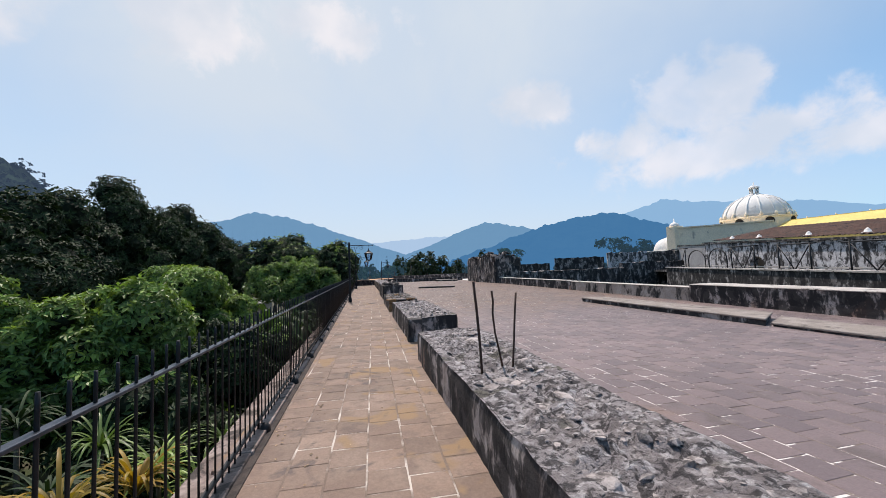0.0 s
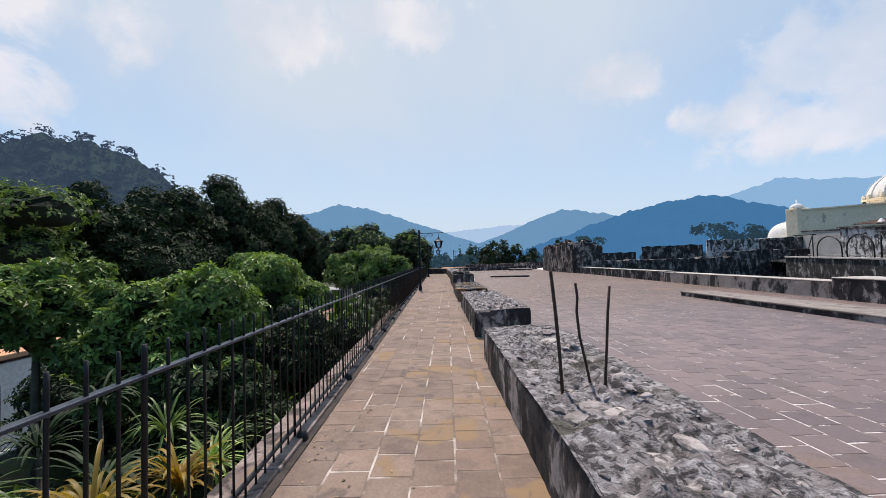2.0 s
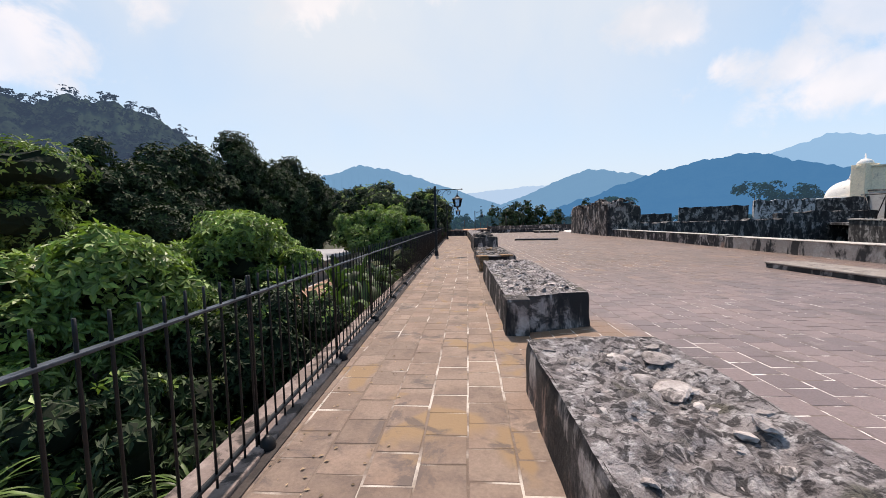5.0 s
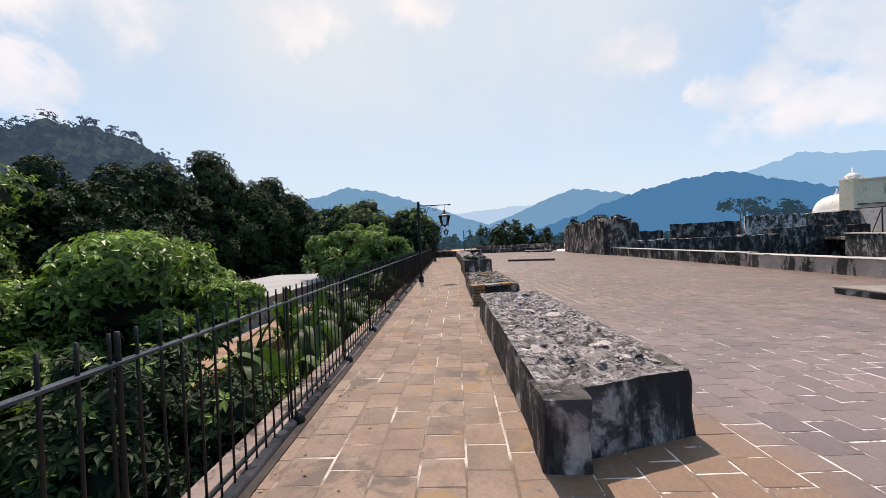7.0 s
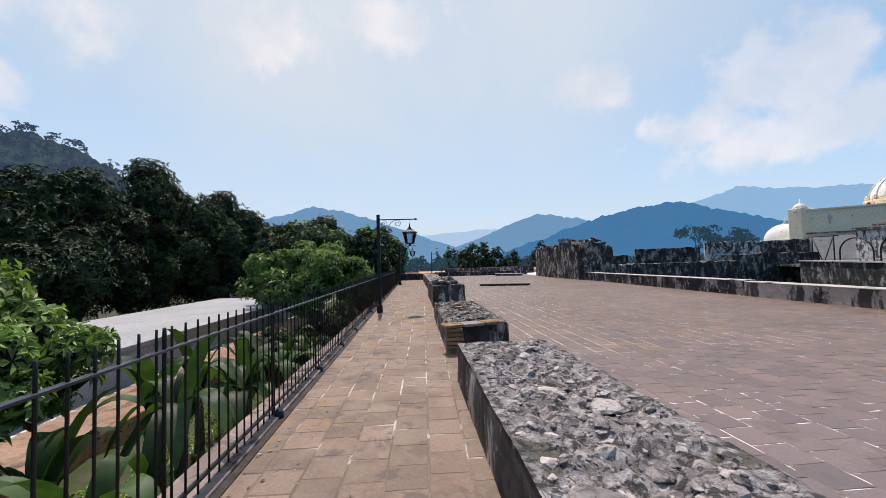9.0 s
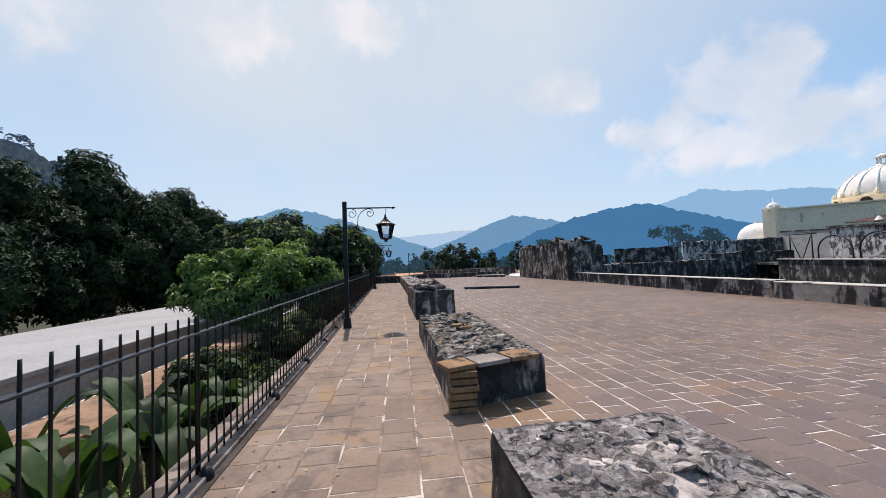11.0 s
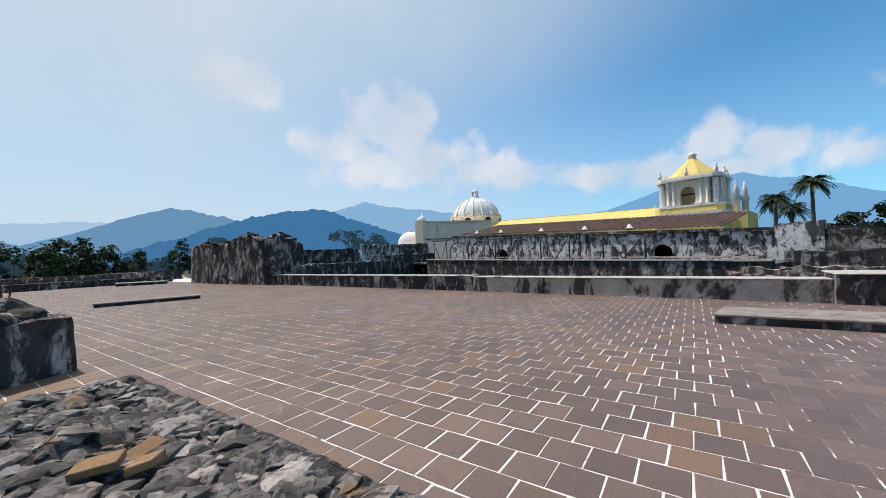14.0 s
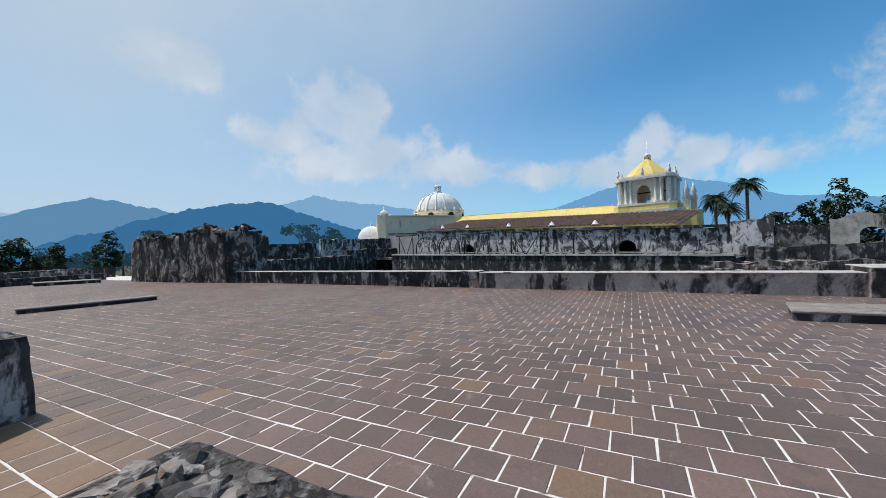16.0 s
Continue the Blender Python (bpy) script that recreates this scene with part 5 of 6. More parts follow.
def along(p, d, s):
    return (p.x + d.x * s, p.y + d.y * s)


def convent_wing():
    ob = thing("convent_wing", (0, 0, 0), "long ruined convent wing with mottled plaster and arched openings", "building")
    top = lambda s: 2.35 + 0.047 * (s - 12)
    slice_wall(along(A, U, -12), along(A, U, 31), 0.9, GROUND, lambda s: top(s) + 0.25, M["farwall"], "wall", ob, arches=((12.1, 0.95, 0.75, -0.1), (32.5, 1.15, 0.9, 0.0)), ragged=0.1)
    part("cornice", slice_box(along(A, U, -10), along(A, U, 31), -0.25, 0.3, top(2) + 0.25, top(43) + 0.25, 0.22), M["darkwall"], ob, "black weathered cornice")
    slice_wall(along(A, U, 31), along(A, U, 38.5), 0.9, GROUND, lambda s: 3.75 + 0.04 * s, M["grey_room"], "end_room", ob, label="grey rendered end room")
    part("end_room_band", slice_box(along(A, U, 30.9), along(A, U, 38.6), -0.06, 0.5, 3.78, 4.1, 0.22), M["darkwall"], ob)
    back = Vector((U.y, -U.x))
    if back.x < 0:
        back = -back
    q = A + back * 7
    # added backing behind the arches, coloured as the room's shade
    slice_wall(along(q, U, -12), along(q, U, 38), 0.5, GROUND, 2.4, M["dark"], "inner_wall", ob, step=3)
    # gallery floor and parapet in front
    f = A - back * 6.5
    slice_wall(along(f, U, -9), along(f, U, 29), 0.5, GROUND, lambda s: 0.12 + 0.014 * s, M["darkwall"], "gallery_parapet", ob, ragged=0.06)
    part("gallery_capping", slice_box(along(f, U, -9), along(f, U, 29), -0.12, 0.62, 0.14, 0.14 + 0.014 * 38, 0.13), M["cap"], ob, "pale capping")
    part("gallery_rail", slice_box(along(f, U, -8), along(f, U, 27), 1.2, 1.5, -0.05 + 0.35, 0.9, 0.12), M["cap"], ob, "pale capping of the inner kerb")
    part("gallery_floor", slice_box(along(f, U, -9), along(f, U, 38), 0.5, 6.6, -0.3, 0.1, 0.25), M["darkwall"], ob)
    return ob, f, back


def slice_box(a, b, d0, d1, za, zb, h):
    """A straight bar from a to b, between two offsets behind its line, whose underside runs from za to zb."""
    a, b = Vector((*a, 0)), Vector((*b, 0))
    u = (b - a).normalized()
    back = Vector((-u.y, u.x, 0))
    if back.x < 0:
        back = -back
    bm = bmesh.new()
    vs = [bm.verts.new(p + back * d + Vector((0, 0, z + k))) for p, z in ((a, za), (b, zb)) for d in (d0, d1) for k in (0, h)]
    for f in ((0, 1, 3, 2), (4, 6, 7, 5), (0, 4, 5, 1), (2, 3, 7, 6), (1, 5, 7, 3), (0, 2, 6, 4)):
        bm.faces.new([vs[i] for i in f])
    bmesh.ops.recalc_face_normals(bm, faces=bm.faces)
    return bm


wing, gallery, back2 = convent_wing()


def steel_frames():
    """Thin dark steel posts, arches and V struts along the gallery."""
    p = gallery + back2 * 0.9
    U3 = Vector((U.x, U.y, 0))

    def pt(s, z):
        return Vector((*along(p, U, s), z))

    def frame_thing(label):
        return thing("steel_frame", pt(0, 0), label, "steel frame", "steel frames")

    base = pt(0, 0)
    for s0, s1 in ((-1.0, 2.6), (6.0, 9.4), (12.5, 16.0), (25.4, 28.4)):
        ob = frame_thing("thin dark steel bracing frame standing on the ruined gallery")
        for s in (s0, s1):
            part("post", tube((pt(s, -0.2) - base, pt(s, 2.55 + 0.03 * s) - base), 0.065, 6), M["iron"], ob)
        part("beam", tube((pt(s0 - 0.6, 2.5 + 0.03 * s0) - base, pt(s1 + 0.6, 2.5 + 0.03 * s1) - base), 0.065, 6), M["iron"], ob)
        m = (s0 + s1) / 2
        for s in (s0, s1):
            part("strut", tube((pt(s, 2.45 + 0.03 * s) - base, pt(m, 0.4) - base), 0.045, 6), M["iron"], ob)
    for m, w in ((18.5, 1.7), (22.8, 1.9)):
        ob = frame_thing("dark steel arch frame standing on the ruined gallery")
        pts = [pt(m - w, -0.2) - base] + [pt(m - w * math.cos(k / 14 * math.pi), 1.5 + 1.4 * math.sin(k / 14 * math.pi)) - base for k in range(15)] + [pt(m + w, -0.2) - base]
        part("arch", tube(pts, 0.065, 6), M["iron"], ob)


steel_frames()


def tile_roof():
    """Barrel-tiled lean-to roof between the wing and the church."""
    ob = thing("tiled_roof", (*along(A, U, 0), 0), "sloping barrel-tile roof of brown clay over the convent wing", "roof")
    start, end = -4.5, 29.5
    o = Vector((*along(A, U, 0), 0))
    U3, B3 = Vector((U.x, U.y, 0)), Vector((back2.x, back2.y, 0))
    verts, faces = [], []
    n = int((end - start) / 0.09)
    for i in range(n + 1):
        s = start + (end - start) * i / n
        ripple = 0.13 * abs(math.sin(math.pi * (s - start) / 0.55)) ** 0.8
        for k in range(5):
            f = k / 4
            p = U3 * s + B3 * (0.3 + 8.6 * f) + Vector((0, 0, 2.35 + 0.047 * s + 0.6 + 1.6 * f + ripple - 0.03 * (k % 2)))
            verts.append(p)
    faces = [(i * 5 + k, (i + 1) * 5 + k, (i + 1) * 5 + k + 1, i * 5 + k + 1) for i in range(n) for k in range(4)]
    part("tiles", quads_mesh("tiles", verts, faces, M["roof_tile"]), None, ob, kind="stuff")
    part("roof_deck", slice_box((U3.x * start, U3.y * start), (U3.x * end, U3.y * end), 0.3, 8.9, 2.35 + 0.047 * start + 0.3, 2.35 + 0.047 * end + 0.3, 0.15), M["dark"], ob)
    for s in (3.5, 8.5, 14.5, 21.5, 26.5):
        p = U3 * s + B3 * 1.2 + Vector((0, 0, 2.35 + 0.047 * s + 0.62))
        fin = part("finial", lathe(((0.4, 0), (0.4, 0.22), (0.26, 0.26), (0.22, 0.42), (0.12, 0.52), (0.04, 0.62)), 8, at=p), M["white"], ob, "small white plaster finial")


tile_roof()

C, D = Vector((56.6, 17.6)), Vector((64.0, 49.0))
V = (D - C).normalized()


def church():
    ob = thing("church", (0, 0, 0), "yellow church with a long nave, white ribbed dome and cream transept", "church")
    nave_top = lambda s: 4.9 + 0.03 * s
    slice_wall(along(C, V, -1), along(C, V, 30), 10.0, GROUND, nave_top, M["yellow"], "nave_wall", ob, step=5)
    part("nave_cornice", slice_box(along(C, V, -1), along(C, V, 30), 3.0, 3.6, 6.5, 7.4, 0.2), M["yellow"], ob, "projecting yellow cornice")
    slope = slice_box(along(C, V, -1), along(C, V, 30), 0.0, 3.2, 5.0, 5.9, 0.2)
    back = Vector((V.y, -V.x, 0))
    base = Vector((*C, 0))
    for v in slope.verts:
        if (v.co - base).dot(back) > 1:
            v.co.z += 1.5
    part("nave_roof_slope", slope, M["yellow"], ob, "sloping yellow rendered roof edge")
    part("nave_moulding", slice_box(along(C, V, -1), along(C, V, 30), -0.2, 0.15, 4.85, 5.75, 0.16), M["yellow"], ob)
    for s in np.arange(2, 29, 4.2):
        x, y = along(C, V, s)
        part("downpipe_stub", lathe(((0.1, 0), (0.1, 0.3)), 6, at=(x + 3.2, y - 0.7, nave_top(s) + 1.72)), M["cream"], ob)
    # transept and its corner turret
    slice_wall((62.6, 45.6), (53.0, 55.4), 8.0, GROUND, 7.35, M["cream"], "transept_wall", ob, step=4)
    part("transept_coping", slice_box((62.6, 45.6), (52.8, 55.6), -0.2, 0.5, 7.35, 7.35, 0.2), M["cream"], ob)
    t = part("turret", box(52.9, 54.7, 54.6, 56.4, GROUND, 7.8, 0.05), M["cream"], ob)
    part("turret_dome", lathe(((0.8, 7.8), (0.8, 7.95), (0.68, 8.2), (0.4, 8.45), (0.1, 8.55), (0.05, 9.2)), 14, at=(53.8, 55.5, 0)), M["white"], t)
    # crossing dome
    cx, cy = 67.0, 51.5
    drum = part("drum", lathe(((5.1, 6.0), (5.1, 8.3), (5.25, 8.4), (5.25, 8.6), (4.9, 8.65)), 32, at=(cx, cy, 0), smooth=False), M["cream"], ob, "pale yellow drum with round windows")
    prof = [(4.75 * math.cos(k / 12 * math.pi / 2 * 0.93), 8.6 + 4.1 * math.sin(k / 12 * math.pi / 2 * 0.93)) for k in range(13)]
    dome = part("dome", lathe(prof, 48, at=(cx, cy, 0)), M["white"], ob, "white ribbed dome")
    for k in range(16):
        a = 2 * math.pi * k / 16
        part("rib", tube([(cx + (r + 0.03) * math.cos(a), cy + (r + 0.03) * math.sin(a), z) for r, z in prof], 0.11, 6), M["white"], dome)
        b = a + math.pi / 16
        part("knob", lathe(((0.22, 8.6), (0.26, 8.9), (0.16, 9.15), (0.04, 9.35)), 8, at=(cx + 4.98 * math.cos(a), cy + 4.98 * math.sin(a), 0)), M["cream"], drum)
        if k % 2 == 0:
            w = part("round_window", lathe(((0.62, -0.05), (0.62, 0.08), (0.5, 0.1), (0.5, 0.02)), 16), M["dark"], drum)
            w.matrix_basis = Matrix.Translation((cx + 5.08 * math.cos(b), cy + 5.08 * math.sin(b), 7.75)) @ Vector((math.cos(b), math.sin(b), 0)).to_track_quat("Z", "Y").to_matrix().to_4x4()
    lan = part("lantern", lathe(((0.95, 12.55), (0.95, 12.85), (0.7, 12.9), (0.7, 13.0)), 12, at=(cx, cy, 0)), M["white"], ob, "small open white lantern")
    for k in range(6):
        a = math.pi * k / 3
        part("column", lathe(((0.12, 13.0), (0.12, 13.9)), 8, at=(cx + 0.55 * math.cos(a), cy + 0.55 * math.sin(a), 0)), M["white"], lan)
    part("lantern_cap", lathe(((0.8, 13.9), (0.8, 14.05), (0.4, 14.35), (0.08, 14.5), (0.05, 15.1)), 12, at=(cx, cy, 0)), M["white"], lan)
    return ob


church()


def small_dome():
    """The low white dome of a side chapel behind the transept."""
    ob = thing("chapel_dome", (59.6, 63.0, 0), "small white plastered dome of a low side chapel", "dome")
    part("chapel_wall", box(-3.4, 3.4, -3.4, 3.4, GROUND, 3.6, 0.05), M["cream"], ob)
    part("coping", box(-3.6, 3.6, -3.6, 3.6, 3.6, 3.8, 0.04), M["white"], ob)
    part("dome", lathe([(2.7 * math.cos(k / 10 * math.pi / 2 * 0.96), 3.8 + 2.6 * math.sin(k / 10 * math.pi / 2 * 0.96)) for k in range(11)], 32), M["white"], ob)
    part("finial", lathe(((0.3, 6.3), (0.34, 6.5), (0.12, 6.7), (0.16, 6.9), (0.03, 7.3)), 8), M["white"], ob)


small_dome()


def bell_tower():
    """Squat square bell tower with cut corners, arched bell openings and a low pyramid roof."""
    x, y = along(C, V, -3.7)
    ang = math.atan2(V.y, V.x) - math.pi / 2
    ob = thing("bell_tower", (x + 3.3, y + 0.25, 0), "yellow bell tower with arched openings and a pyramid roof", "bell tower", turn=ang)

    def ring(r, z0, z1, cut=0.28, bm=None):
        c = r * cut
        return prism(((-r, -r + c), (-r + c, -r), (r - c, -r), (r, -r + c), (r, r - c), (r - c, r), (-r + c, r), (-r, r - c)), z0, z1, bm)

    part("lower_stage", ring(4.9, GROUND, 5.0, 0.1), M["yellow"], ob)
    part("lower_cornice", ring(5.2, 5.0, 5.35, 0.12), M["white"], ob, "white moulded cornice")
    part("plinth", ring(4.5, 5.35, 6.1, 0.2), M["yellow"], ob)
    part("plinth_cornice", ring(4.55, 6.1, 6.35, 0.22), M["white"], ob, "white moulded cornice")
    r, w = 3.85, 1.0
    for k in range(4):
        turn = Matrix.Rotation(k * math.pi / 2, 4, "Z")
        arch = bmesh.new()
        pts = [(-2.75, 6.35), (-w, 6.35)] + [(-w * math.cos(i / 12 * math.pi), 7.75 + w * math.sin(i / 12 * math.pi)) for i in range(13)] + [(w, 6.35), (2.75, 6.35), (2.75, 9.5), (-2.75, 9.5)]
        fr = [arch.verts.new((-r, a, b)) for a, b in pts]
        face = arch.faces.new(fr)
        ext = bmesh.ops.extrude_face_region(arch, geom=[face])
        for v in ext["geom"]:
            if isinstance(v, bmesh.types.BMVert):
                v.co.x += 0.8
        bmesh.ops.triangulate(arch, faces=[f for f in arch.faces if len(f.verts) > 4])
        bmesh.ops.recalc_face_normals(arch, faces=arch.faces)
        bmesh.ops.transform(arch, matrix=turn, verts=arch.verts)
        part("belfry_wall", arch, M["cream"], ob)
        for s in (-2.5, -1.75, 1.75, 2.5):
            col = lathe(((0.24, 6.35), (0.24, 6.6), (0.17, 6.65), (0.16, 9.0), (0.24, 9.1), (0.26, 9.5)), 10, at=(-r - 0.12, s, 0))
            bmesh.ops.transform(col, matrix=turn, verts=col.verts)
            part("column", col, M["white"], ob, "white plaster column")
        corner = box(-3.75, -3.05, -3.75, -3.05, 6.35, 9.5, 0.3)
        bmesh.ops.transform(corner, matrix=turn, verts=corner.verts)
        part("corner_pier", corner, M["white"], ob)
        for a, b in ((-3.6, -3.6), (-3.9, 0)):
            u = turn @ Vector((a, b, 0))
            part("urn", lathe(((0.2, 10.05), (0.3, 10.3), (0.28, 10.55), (0.1, 10.75), (0.16, 10.9), (0.02, 11.2)), 8, at=(u.x, u.y, 0)), M["white"], ob, "white plaster urn")
    part("cornice", ring(4.35, 9.5, 9.8, 0.25), M["white"], ob, "white moulded cornice")
    part("cornice_top", ring(4.1, 9.8, 10.05, 0.25), M["cream"], ob)
    part("roof", lathe(((3.7, 10.05), (3.4, 10.4), (0.55, 12.6), (0.5, 12.7)), 8, smooth=False, turn=math.pi / 8), M["yellow"], ob, "yellow low pyramid roof")
    part("roof_lantern", lathe(((0.5, 12.7), (0.5, 13.0), (0.65, 13.05), (0.3, 13.4), (0.05, 13.6), (0.03, 15.4)), 10), M["white"], ob)
    bell = part("bell", lathe(((0.62, 7.0), (0.5, 7.15), (0.4, 7.5), (0.3, 7.85), (0.05, 7.95)), 14), M["cream"], ob, "large pale bell")
    part("bell_beam", box(-0.1, 0.1, -3.1, 3.1, 7.95, 8.15), M["bark"], ob)
    for k, (px, py, s) in enumerate(((-3.0, -5.6, 0.85), (-1.0, -6.3, 0.75))):
        part("pinnacle", lathe(((0.5 * s, 5.0), (0.55 * s, 6.4), (0.75 * s, 6.5), (0.4 * s, 7.2), (0.55 * s, 7.4), (0.3 * s, 8.0), (0.05, 8.7)), 10, at=(px, py, 0)), M["white"], ob, "white stepped pinnacle")
    part("side_block", box(-4.3, 4, -7.0, -4.9, GROUND, 5.0, 0.05), M["yellow"], ob)
    ob.scale = (0.84, 0.84, 1.0)


bell_tower()


def right_ruins():
    """Broken upper walls at the far side of the court."""
    R, T = Vector((38.0, 12.0)), Vector((39.9, 17.0))
    W = (T - R).normalized()
    spec = ((-2.6, -5.2, 2.7, GROUND, "farwall", "broken white plastered wall stump", ()), (-5.4, -8.0, 2.0, GROUND, "darkwall", "blackened ruined wall", ()),
            (-8.1, -13.5, 2.55, GROUND, "oldwhite", "white ruined wall with an arched opening", ((1.9, 0.55, 1.3, 0.55),)), (-13.6, -26, 1.9, GROUND, "farwall", "mottled ruined wall", ((5, 0.7, 0.9, 0.2),)))
    for s0, s1, top, bot, mat, label, arches in spec:
        ob = thing("ruined_wall", (0, 0, 0), label, "ruin", "far ruined walls")
        slice_wall(along(R, W, s0), along(R, W, s1), 0.9, bot, top, M[mat], "masonry", ob, 0.3, arches, ragged=0.35)
    ob = thing("court_wall", (0, 0, 0), "long dark wall of the sunken court with a pale kerb", "wall")
    slice_wall((35.2, 9.4), (29.5, -10), 0.6, GROUND, 0.62, M["darkwall"], "masonry", ob, 0.4, ragged=0.12)
    ob = thing("court_wall", (0, 0, 0), "broken low brown masonry along the court", "wall")
    slice_wall((26.5, 12.6), (21.5, -8), 0.6, GROUND, 0.02, M["ruin"], "masonry", ob, 0.4, ragged=0.22)
    rng = random.Random(3)
    for k in range(9):
        ob = thing("masonry_stump", (27 + rng.uniform(-1, 4), 8.0 + rng.uniform(-5, 4.5), GROUND), "broken stump of brown masonry", "ruin", "masonry stumps")
        bm = box(-1.1, 1.1, -0.6, 0.6, 0, 5.0 + rng.uniform(-0.2, 0.6), 0.12)
        bmesh.ops.subdivide_edges(bm, edges=list(bm.edges), cuts=2, use_grid_fill=True)
        for v in bm.verts:
            v.co += Vector((rough(v.co, 1.3, 0.2), rough(v.co + Vector((5, 0, 0)), 1.3, 0.2), rough(v.co + Vector((0, 7, 0)), 1.3, 0.2)))
        part("masonry", bm, M["ruin"], ob)
    # north side of the court
    for a, b, top, mat, label in (((44, 62), (36, 66), 3.0, "darkwall", "blackened ruined wall at the court's end"), ((50, 58), (44, 61), 3.6, "farwall", "mottled ruined wall at the court's end"),
                                  ((17, 44), (40, 52), 0.9, "darkwall", "long dark low wall across the court"), ((36, 68), (26, 72), 2.1, "darkwall", "dark low ruined wall"),
                                  ((52.0, 53.2), (50, 58), 3.5, "darkwall", "blackened ruined wall beside the church"), ((50.4, 50.6), (40, 52.1), 1.7, "darkwall", "dark low wall beside the court")):
        ob = thing("ruined_wall", (0, 0, 0), label, "ruin", "far ruined walls")
        slice_wall(a, b, 0.9, GROUND, top, M[mat], "masonry", ob, 0.4, ragged=0.2)


right_ruins()


def far_house(x, y, w, d, h, roof, label, turn):
    ob = thing("town_house", (x, y, GROUND), label, "house", "town houses", turn=turn)
    part("wall", box(-w / 2, w / 2, -d / 2, d / 2, 0, h), M["grey_room"], ob)
    bm = bmesh.new()
    pts = [(-w / 2 - 0.4, -d / 2 - 0.4, h), (w / 2 + 0.4, -d / 2 - 0.4, h), (w / 2 + 0.4, d / 2 + 0.4, h), (-w / 2 - 0.4, d / 2 + 0.4, h), (-w / 2, 0, h + d * 0.2), (w / 2, 0, h + d * 0.2)]
    vs = [bm.verts.new(p) for p in pts]
    for f in ((0, 1, 5, 4), (2, 3, 4, 5), (1, 2, 5), (3, 0, 4), (3, 2, 1, 0)):
        bm.faces.new([vs[i] for i in f])
    part("roof", bm, M[roof], ob)
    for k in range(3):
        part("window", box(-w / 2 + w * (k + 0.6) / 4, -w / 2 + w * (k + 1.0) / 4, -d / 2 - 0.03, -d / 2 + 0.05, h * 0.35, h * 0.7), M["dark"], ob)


rng = random.Random(12)
for k, (x, y, h) in enumerate(((52, 92, 5.2), (60, 98, 5.0), (70, 96, 5.4), (44, 100, 4.8), (22, 88, 5.2), (8, 100, 5.4), (-4, 92, 5.0), (14, 120, 5.4), (-14, 104, 5.0), (30, 112, 5.2), (82, 88, 5.4), (34, 84, 5.0))):
    far_house(x, y, rng.uniform(9, 15), rng.uniform(6, 9), h - 1.3, ("roof_tile", "orange_roof", "roof_tile", "roof_tile")[k % 4], "low town house with a pitched roof", rng.uniform(-0.4, 0.4))


def palm(at, height, label, seed):
    ob = thing("palm_tree", at, label, "palm tree", "palm trees")
    rng = random.Random(seed)
    part("trunk", tube([(0.15 * math.sin(k * 0.7), 0, height * k / 8) for k in range(9)], [0.32 - 0.018 * k for k in range(9)], 10), M["bark"], ob)
    for k in range(54):
        a = k * 2.39996
        rise = rng.uniform(-0.35, 1.3)
        length = rng.uniform(2.1, 2.7)
        bm = bmesh.new()
        way = Vector((math.cos(a), math.sin(a), 0))
        side = Vector((-way.y, way.x, 0))
        spine = []
        for j in range(25):
            f = j / 24
            spine.append(bm.verts.new(Vector((0, 0, height)) + way * length * f * (1 - 0.2 * max(rise, 0)) + Vector((0, 0, length * (rise * 0.8 * f - 0.8 * f * f)))))
        for j, (p, q) in enumerate(zip(spine, spine[1:])):
            w = 0.6 * math.sin(math.pi * min(0.97, 0.12 + 0.88 * (j + 0.5) / 24)) + 0.05
            for sgn in (-1, 1):
                bm.faces.new((p, q, bm.verts.new((p.co + q.co) / 2 + side * sgn * w + way * 0.2 + Vector((0, 0, -0.32 * w)))))
        part("frond", bm, M["palm"], ob)


palm((72.3, 4.5, GROUND), 13.2, "tall royal palm with drooping dark fronds", 1)
palm((70.6, 0.9, GROUND), 15.0, "taller royal palm with drooping dark fronds", 2)
palm((78.0, 1.8, GROUND), 12.0, "royal palm behind its neighbours", 3)


def far_tree(x, y, h, r, seed, mat="far_leaf_haze", kind=0):
    base = GROUND
    ob = thing("tree", (x, y, base), ("dark green tree among the town roofs", "slim dark cypress among the town trees", "flat-crowned umbrella tree above the roofs")[kind], "tree", ("town trees", "cypresses", "umbrella trees")[kind])
    part("trunk", tube(((0, 0, 0), (0.1, 0, h * 0.5), (0, 0, h * 0.85)), [r * 0.09 + 0.08, r * 0.06 + 0.05, 0.05], 6), M["bark"], ob)
    if kind == 1:
        lum = [(0, 0, h * (0.1 + 0.85 * k / 9), r * (1 - 0.8 * k / 9), r * (1 - 0.8 * k / 9), h * 0.09) for k in range(10)]
    elif kind == 2:
        rr = random.Random(seed)
        lum = [(rr.uniform(-r, r), rr.uniform(-r, r), h * rr.uniform(0.72, 1.0), r * 0.5, r * 0.5, h * 0.07) for _ in range(9)]
    else:
        lum = crown_lumps((0, 0, h * 0.6), r, h * 0.42, 16, seed)
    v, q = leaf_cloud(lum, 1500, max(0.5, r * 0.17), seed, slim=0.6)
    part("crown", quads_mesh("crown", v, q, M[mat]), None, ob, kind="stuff")


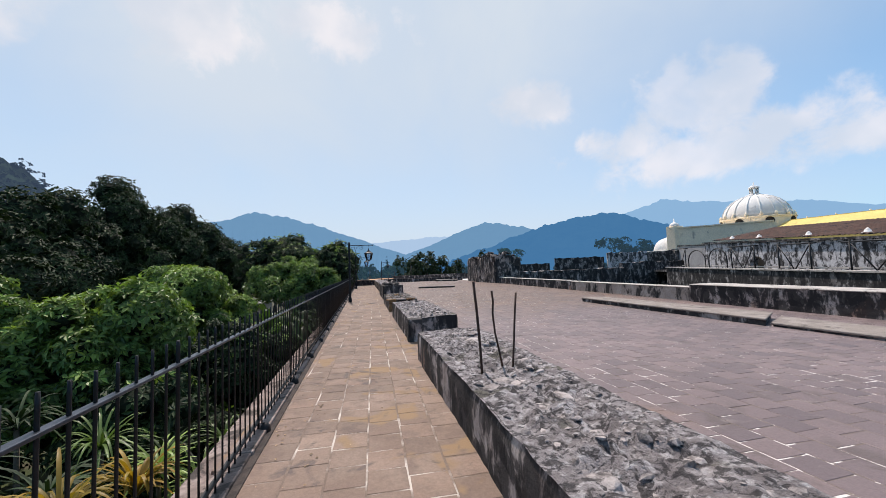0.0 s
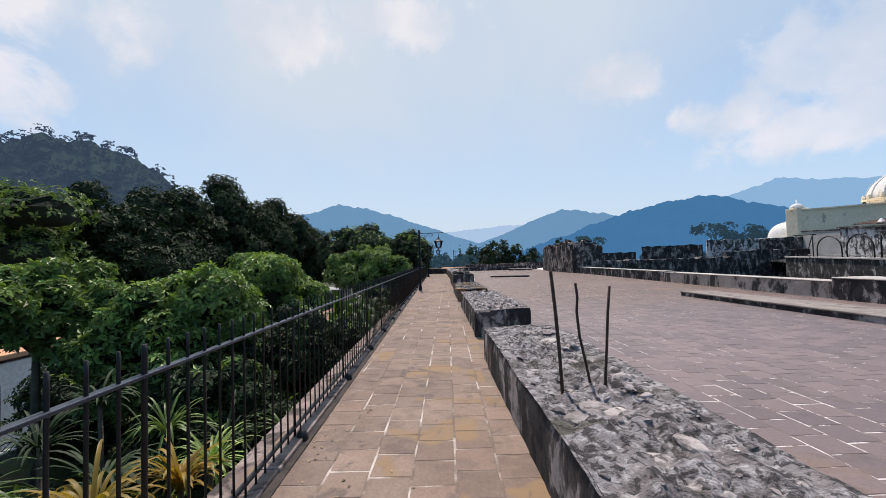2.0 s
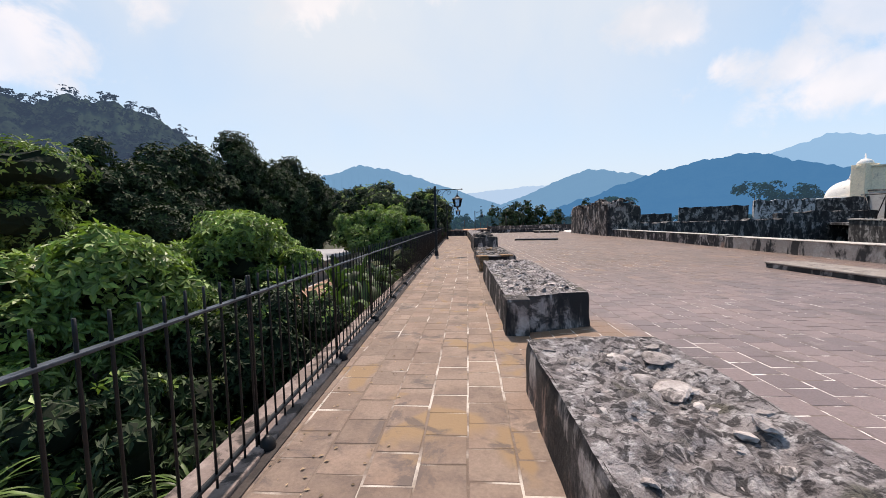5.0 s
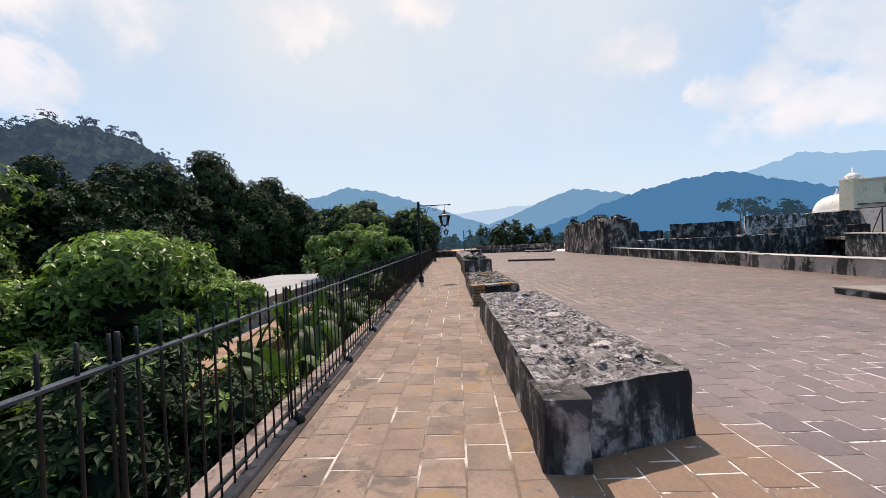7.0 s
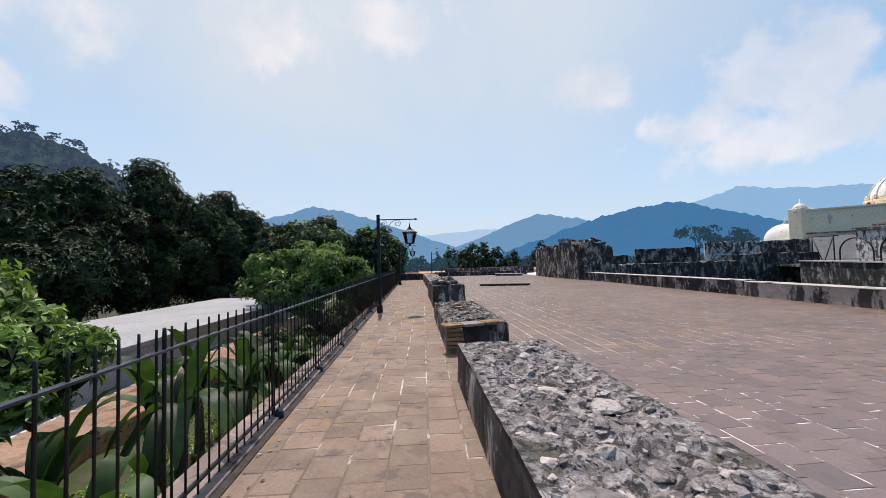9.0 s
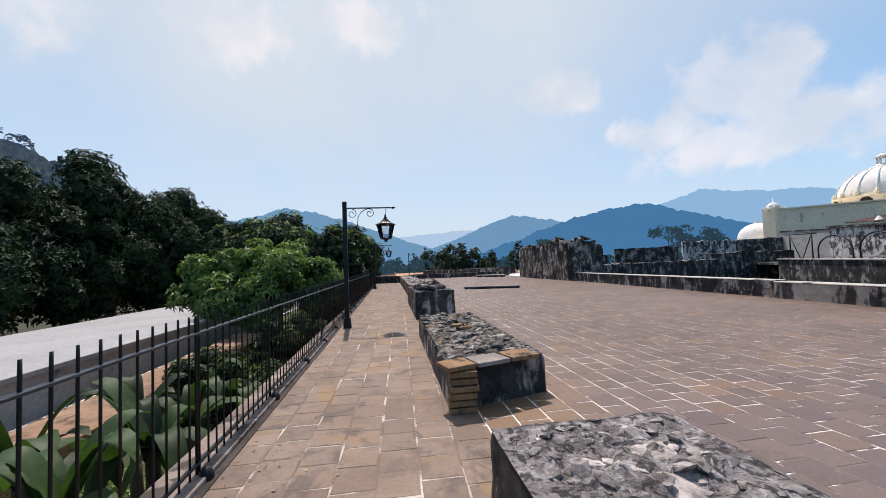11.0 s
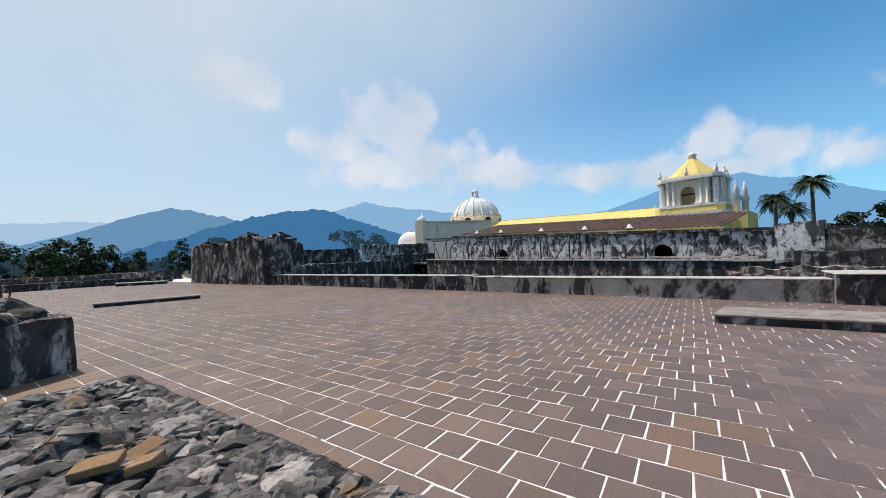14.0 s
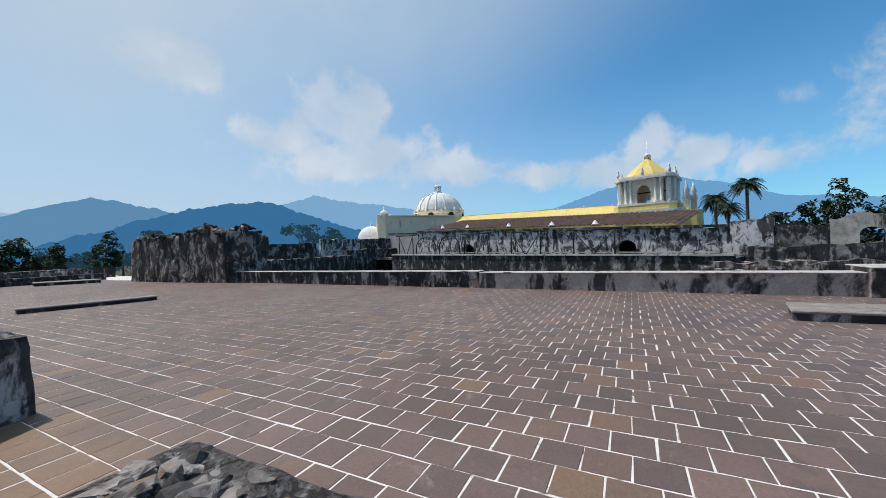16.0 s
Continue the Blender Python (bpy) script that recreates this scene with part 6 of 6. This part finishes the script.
rng = random.Random(77)
# default crown material carries the painted haze of the distance
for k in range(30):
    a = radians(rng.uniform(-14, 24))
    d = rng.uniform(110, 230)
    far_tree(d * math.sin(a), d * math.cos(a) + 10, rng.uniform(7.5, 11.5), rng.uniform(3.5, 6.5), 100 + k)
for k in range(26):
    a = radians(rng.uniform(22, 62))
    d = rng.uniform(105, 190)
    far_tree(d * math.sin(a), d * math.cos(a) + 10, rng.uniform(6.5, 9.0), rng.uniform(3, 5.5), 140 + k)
for k, (az, d, h) in enumerate(((3.6, 150, 13), (5.4, 150, 14), (6.2, 152, 13), (8.6, 150, 12), (9.2, 156, 11))):
    a = radians(az)
    far_tree(d * math.sin(a), d * math.cos(a) + 10, h, 1.5, 180 + k, kind=1)
for k, (az, d, h, r) in enumerate(((7.6, 104, 11.6, 4.6), (10.2, 108, 12.2, 5.4), (12.6, 112, 11.2, 4.4), (19.3, 116, 13.2, 3.6), (15.2, 108, 9.6, 3.2))):
    a = radians(az)
    far_tree(d * math.sin(a), d * math.cos(a) + 10, h, r, 240 + k, "leaf_dark")
for k, (az, d, h, r) in enumerate(((39.5, 118, 14.5, 3.0), (41.2, 120, 13.0, 3.4), (44.0, 116, 13.6, 2.2), (24.0, 110, 12.5, 3.6))):
    a = radians(az)
    far_tree(d * math.sin(a), d * math.cos(a) + 10, h, r, 190 + k, kind=2)
# palm's dark colour paints these trees as backlit silhouettes
for k, (x, y, h, r) in enumerate(((68, -7, 12.5, 3.4), (72, -10, 14.0, 2.8), (66, -13, 11.5, 3.6), (80, -5, 10.0, 4.0), (62, -20, 12, 4.0), (76, 8, 8.5, 3.0), (80, 60, 9, 4))):
    far_tree(x, y, h, r, 200 + k, "palm")


def hill_woods():
    """Tree crowns over the near wooded hill, ragged along its crest."""
    rng = np.random.RandomState(5)
    lum = []
    hill = bpy.data.objects["backdrop_hill_near"].data
    for v in hill.vertices:
        if rng.rand() < 0.5 and v.co.z > 4 and v.co.y > -60:
            r = rng.uniform(2.2, 4.6)
            lum.append((v.co.x, v.co.y, v.co.z + r * 0.2, r, r, r * rng.uniform(0.6, 1.0)))
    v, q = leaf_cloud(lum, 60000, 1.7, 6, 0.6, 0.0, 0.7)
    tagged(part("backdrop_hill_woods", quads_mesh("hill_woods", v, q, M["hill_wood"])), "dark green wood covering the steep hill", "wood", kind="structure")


hill_woods()


# ---- floor tiles ----
PITCH, JOINT = 0.295, 0.0095
COURSE = 0.2875


def tile_mesh(name, w, d, mat, seed):
    """One worn clay tile with softened, uneven edges."""
    e, t = 0.004, 0.03
    hw, hd = w / 2, d / 2
    rng = random.Random(seed)
    verts = [(-hw, -hd, -t), (hw, -hd, -t), (hw, hd, -t), (-hw, hd, -t), (-hw, -hd, -e), (hw, -hd, -e), (hw, hd, -e), (-hw, hd, -e),
             (-hw + e, -hd + e, 0), (hw - e, -hd + e, 0), (hw - e, hd - e, 0), (-hw + e, hd - e, 0)]
    faces = [(0, 1, 5, 4), (1, 2, 6, 5), (2, 3, 7, 6), (3, 0, 4, 7), (4, 5, 9, 8), (5, 6, 10, 9), (6, 7, 11, 10), (7, 4, 8, 11), (8, 9, 10, 11)]
    shift = [(rng.uniform(-0.006, 0.005) * (1 if k in (1, 2) else -1), rng.uniform(-0.006, 0.005) * (1 if k in (2, 3) else -1)) for k in range(4)]
    verts = [(x + shift[k % 4][0], y + shift[k % 4][1], z) for k, (x, y, z) in enumerate(verts)]
    return mesh_of(name, verts, faces, mat)


def tiling(x0, y0, columns, y1, mat, near, parent, seed, clip=None, lift=0.0, pitch=PITCH, course=COURSE, slope=0.0, phases=(0.0, 0.5)):
    """Rows of tiles along y, leaning by slope, each row set off by its phase (in courses); tiles inside the stretch `near` are objects of their own, the rest one mesh."""
    rng = np.random.RandomState(seed)
    kinds = [tile_mesh("tile", pitch - JOINT, course - JOINT, mat, seed * 10 + k) for k in range(9)]
    bases = [np.array([v.co for v in me.vertices]) for me in kinds]
    faces = np.array([list(p.vertices) for p in kinds[0].polygons])
    many, quads, made, at = [], [], 0, 0
    for c in range(columns):
        y = y0 + course * phases[c % len(phases)] + rng.uniform(-0.008, 0.008)
        while y < y1:
            z = lift + rng.uniform(0.0015, 0.004)
            tilt = rng.uniform(-0.007, 0.007, 2)
            turn = rng.uniform(-0.008, 0.008) - slope
            pick = rng.randint(9)
            me, base = kinds[pick], bases[pick]
            y += course
            x = x0 + pitch * (c + 0.5) + slope * y
            if clip and not clip(x, y):
                continue
            if near[0] <= x <= near[1] and near[2] <= y <= near[3] and made < 300:
                o = new("tile", me)
                o.parent = parent
                o.matrix_basis = Matrix.Translation((x, y, z)) @ Euler((tilt[0], tilt[1], turn)).to_matrix().to_4x4()
                made += 1
            else:
                p = base.copy()
                p[:, 2] += z + p[:, 0] * tilt[1] + p[:, 1] * tilt[0]
                cs, sn = math.cos(turn), math.sin(turn)
                p[:, :2] += rng.uniform(-0.003, 0.003, 2)
                many.append(np.stack((p[:, 0] * cs - p[:, 1] * sn + x, p[:, 0] * sn + p[:, 1] * cs + y, p[:, 2]), axis=1))
                quads.append(faces + at)
                at += len(base)
    part("tile_field", quads_mesh("tile_field", np.concatenate(many), np.concatenate(quads), mat), None, parent, kind="stuff")


walkway = tagged(part("floor_walkway", box(-1.34, 0.465, -12, 44.2, -0.06, 0.0065), M["path_mortar"]), "narrow walkway of warm worn clay tiles between fence and low walls", "floor", kind="structure")
tiling(-2.2910, -11.8775, 12, 44, M["path_tile"], (-1.45, 0.61, 2.5, 16.0), walkway, 21, lambda x, y: -1.45 < x < 0.61, 0.0062, 0.2965, 0.297, 0.024,
       (0.0, 0.5, 0.0, 0.1, 0.55, 0.28, 0.87, 0.38, 0.0, 0.5, 0.0, 0.5))
tiling(0.465, -11.9377, 43, 57, M["tile"], (1.8, 5.4, 13.4, 18.4), terrace, 22, lambda x, y: x < side_x(y) + 0.1 and y < 52, 0.003)


def litter():
    """Dry leaf scraps and grit, thickest along the kerb."""
    rng = np.random.RandomState(31)
    k = 700
    x = -1.27 + np.abs(rng.normal(0, 0.35, k))
    x = np.where(x > 0.4, rng.uniform(-1.2, 0.4, k), x)
    y = rng.uniform(0, 30, k)
    lum = np.stack((x, y, np.full(k, 0.0145)), axis=1)
    s = rng.uniform(0.006, 0.02, k)[:, None]
    a = rng.uniform(0, 6.28, k)
    u = np.stack((np.cos(a), np.sin(a), np.zeros(k)), axis=1) * s
    w = np.stack((-np.sin(a), np.cos(a), np.zeros(k)), axis=1) * s * 0.6
    z = np.array((0, 0, 1.0)) * s * 0.35
    v = np.stack((lum - u, lum + w + z, lum + u, lum - w + z * 0.5), axis=1).reshape(-1, 3)
    ob = part("leaf_litter", quads_mesh("leaf_litter", v, np.arange(4 * k).reshape(-1, 4), M["litter"]))
    tagged(ob, "scattered dry leaf scraps and grit on the walkway", "leaf litter", kind="stuff")


litter()
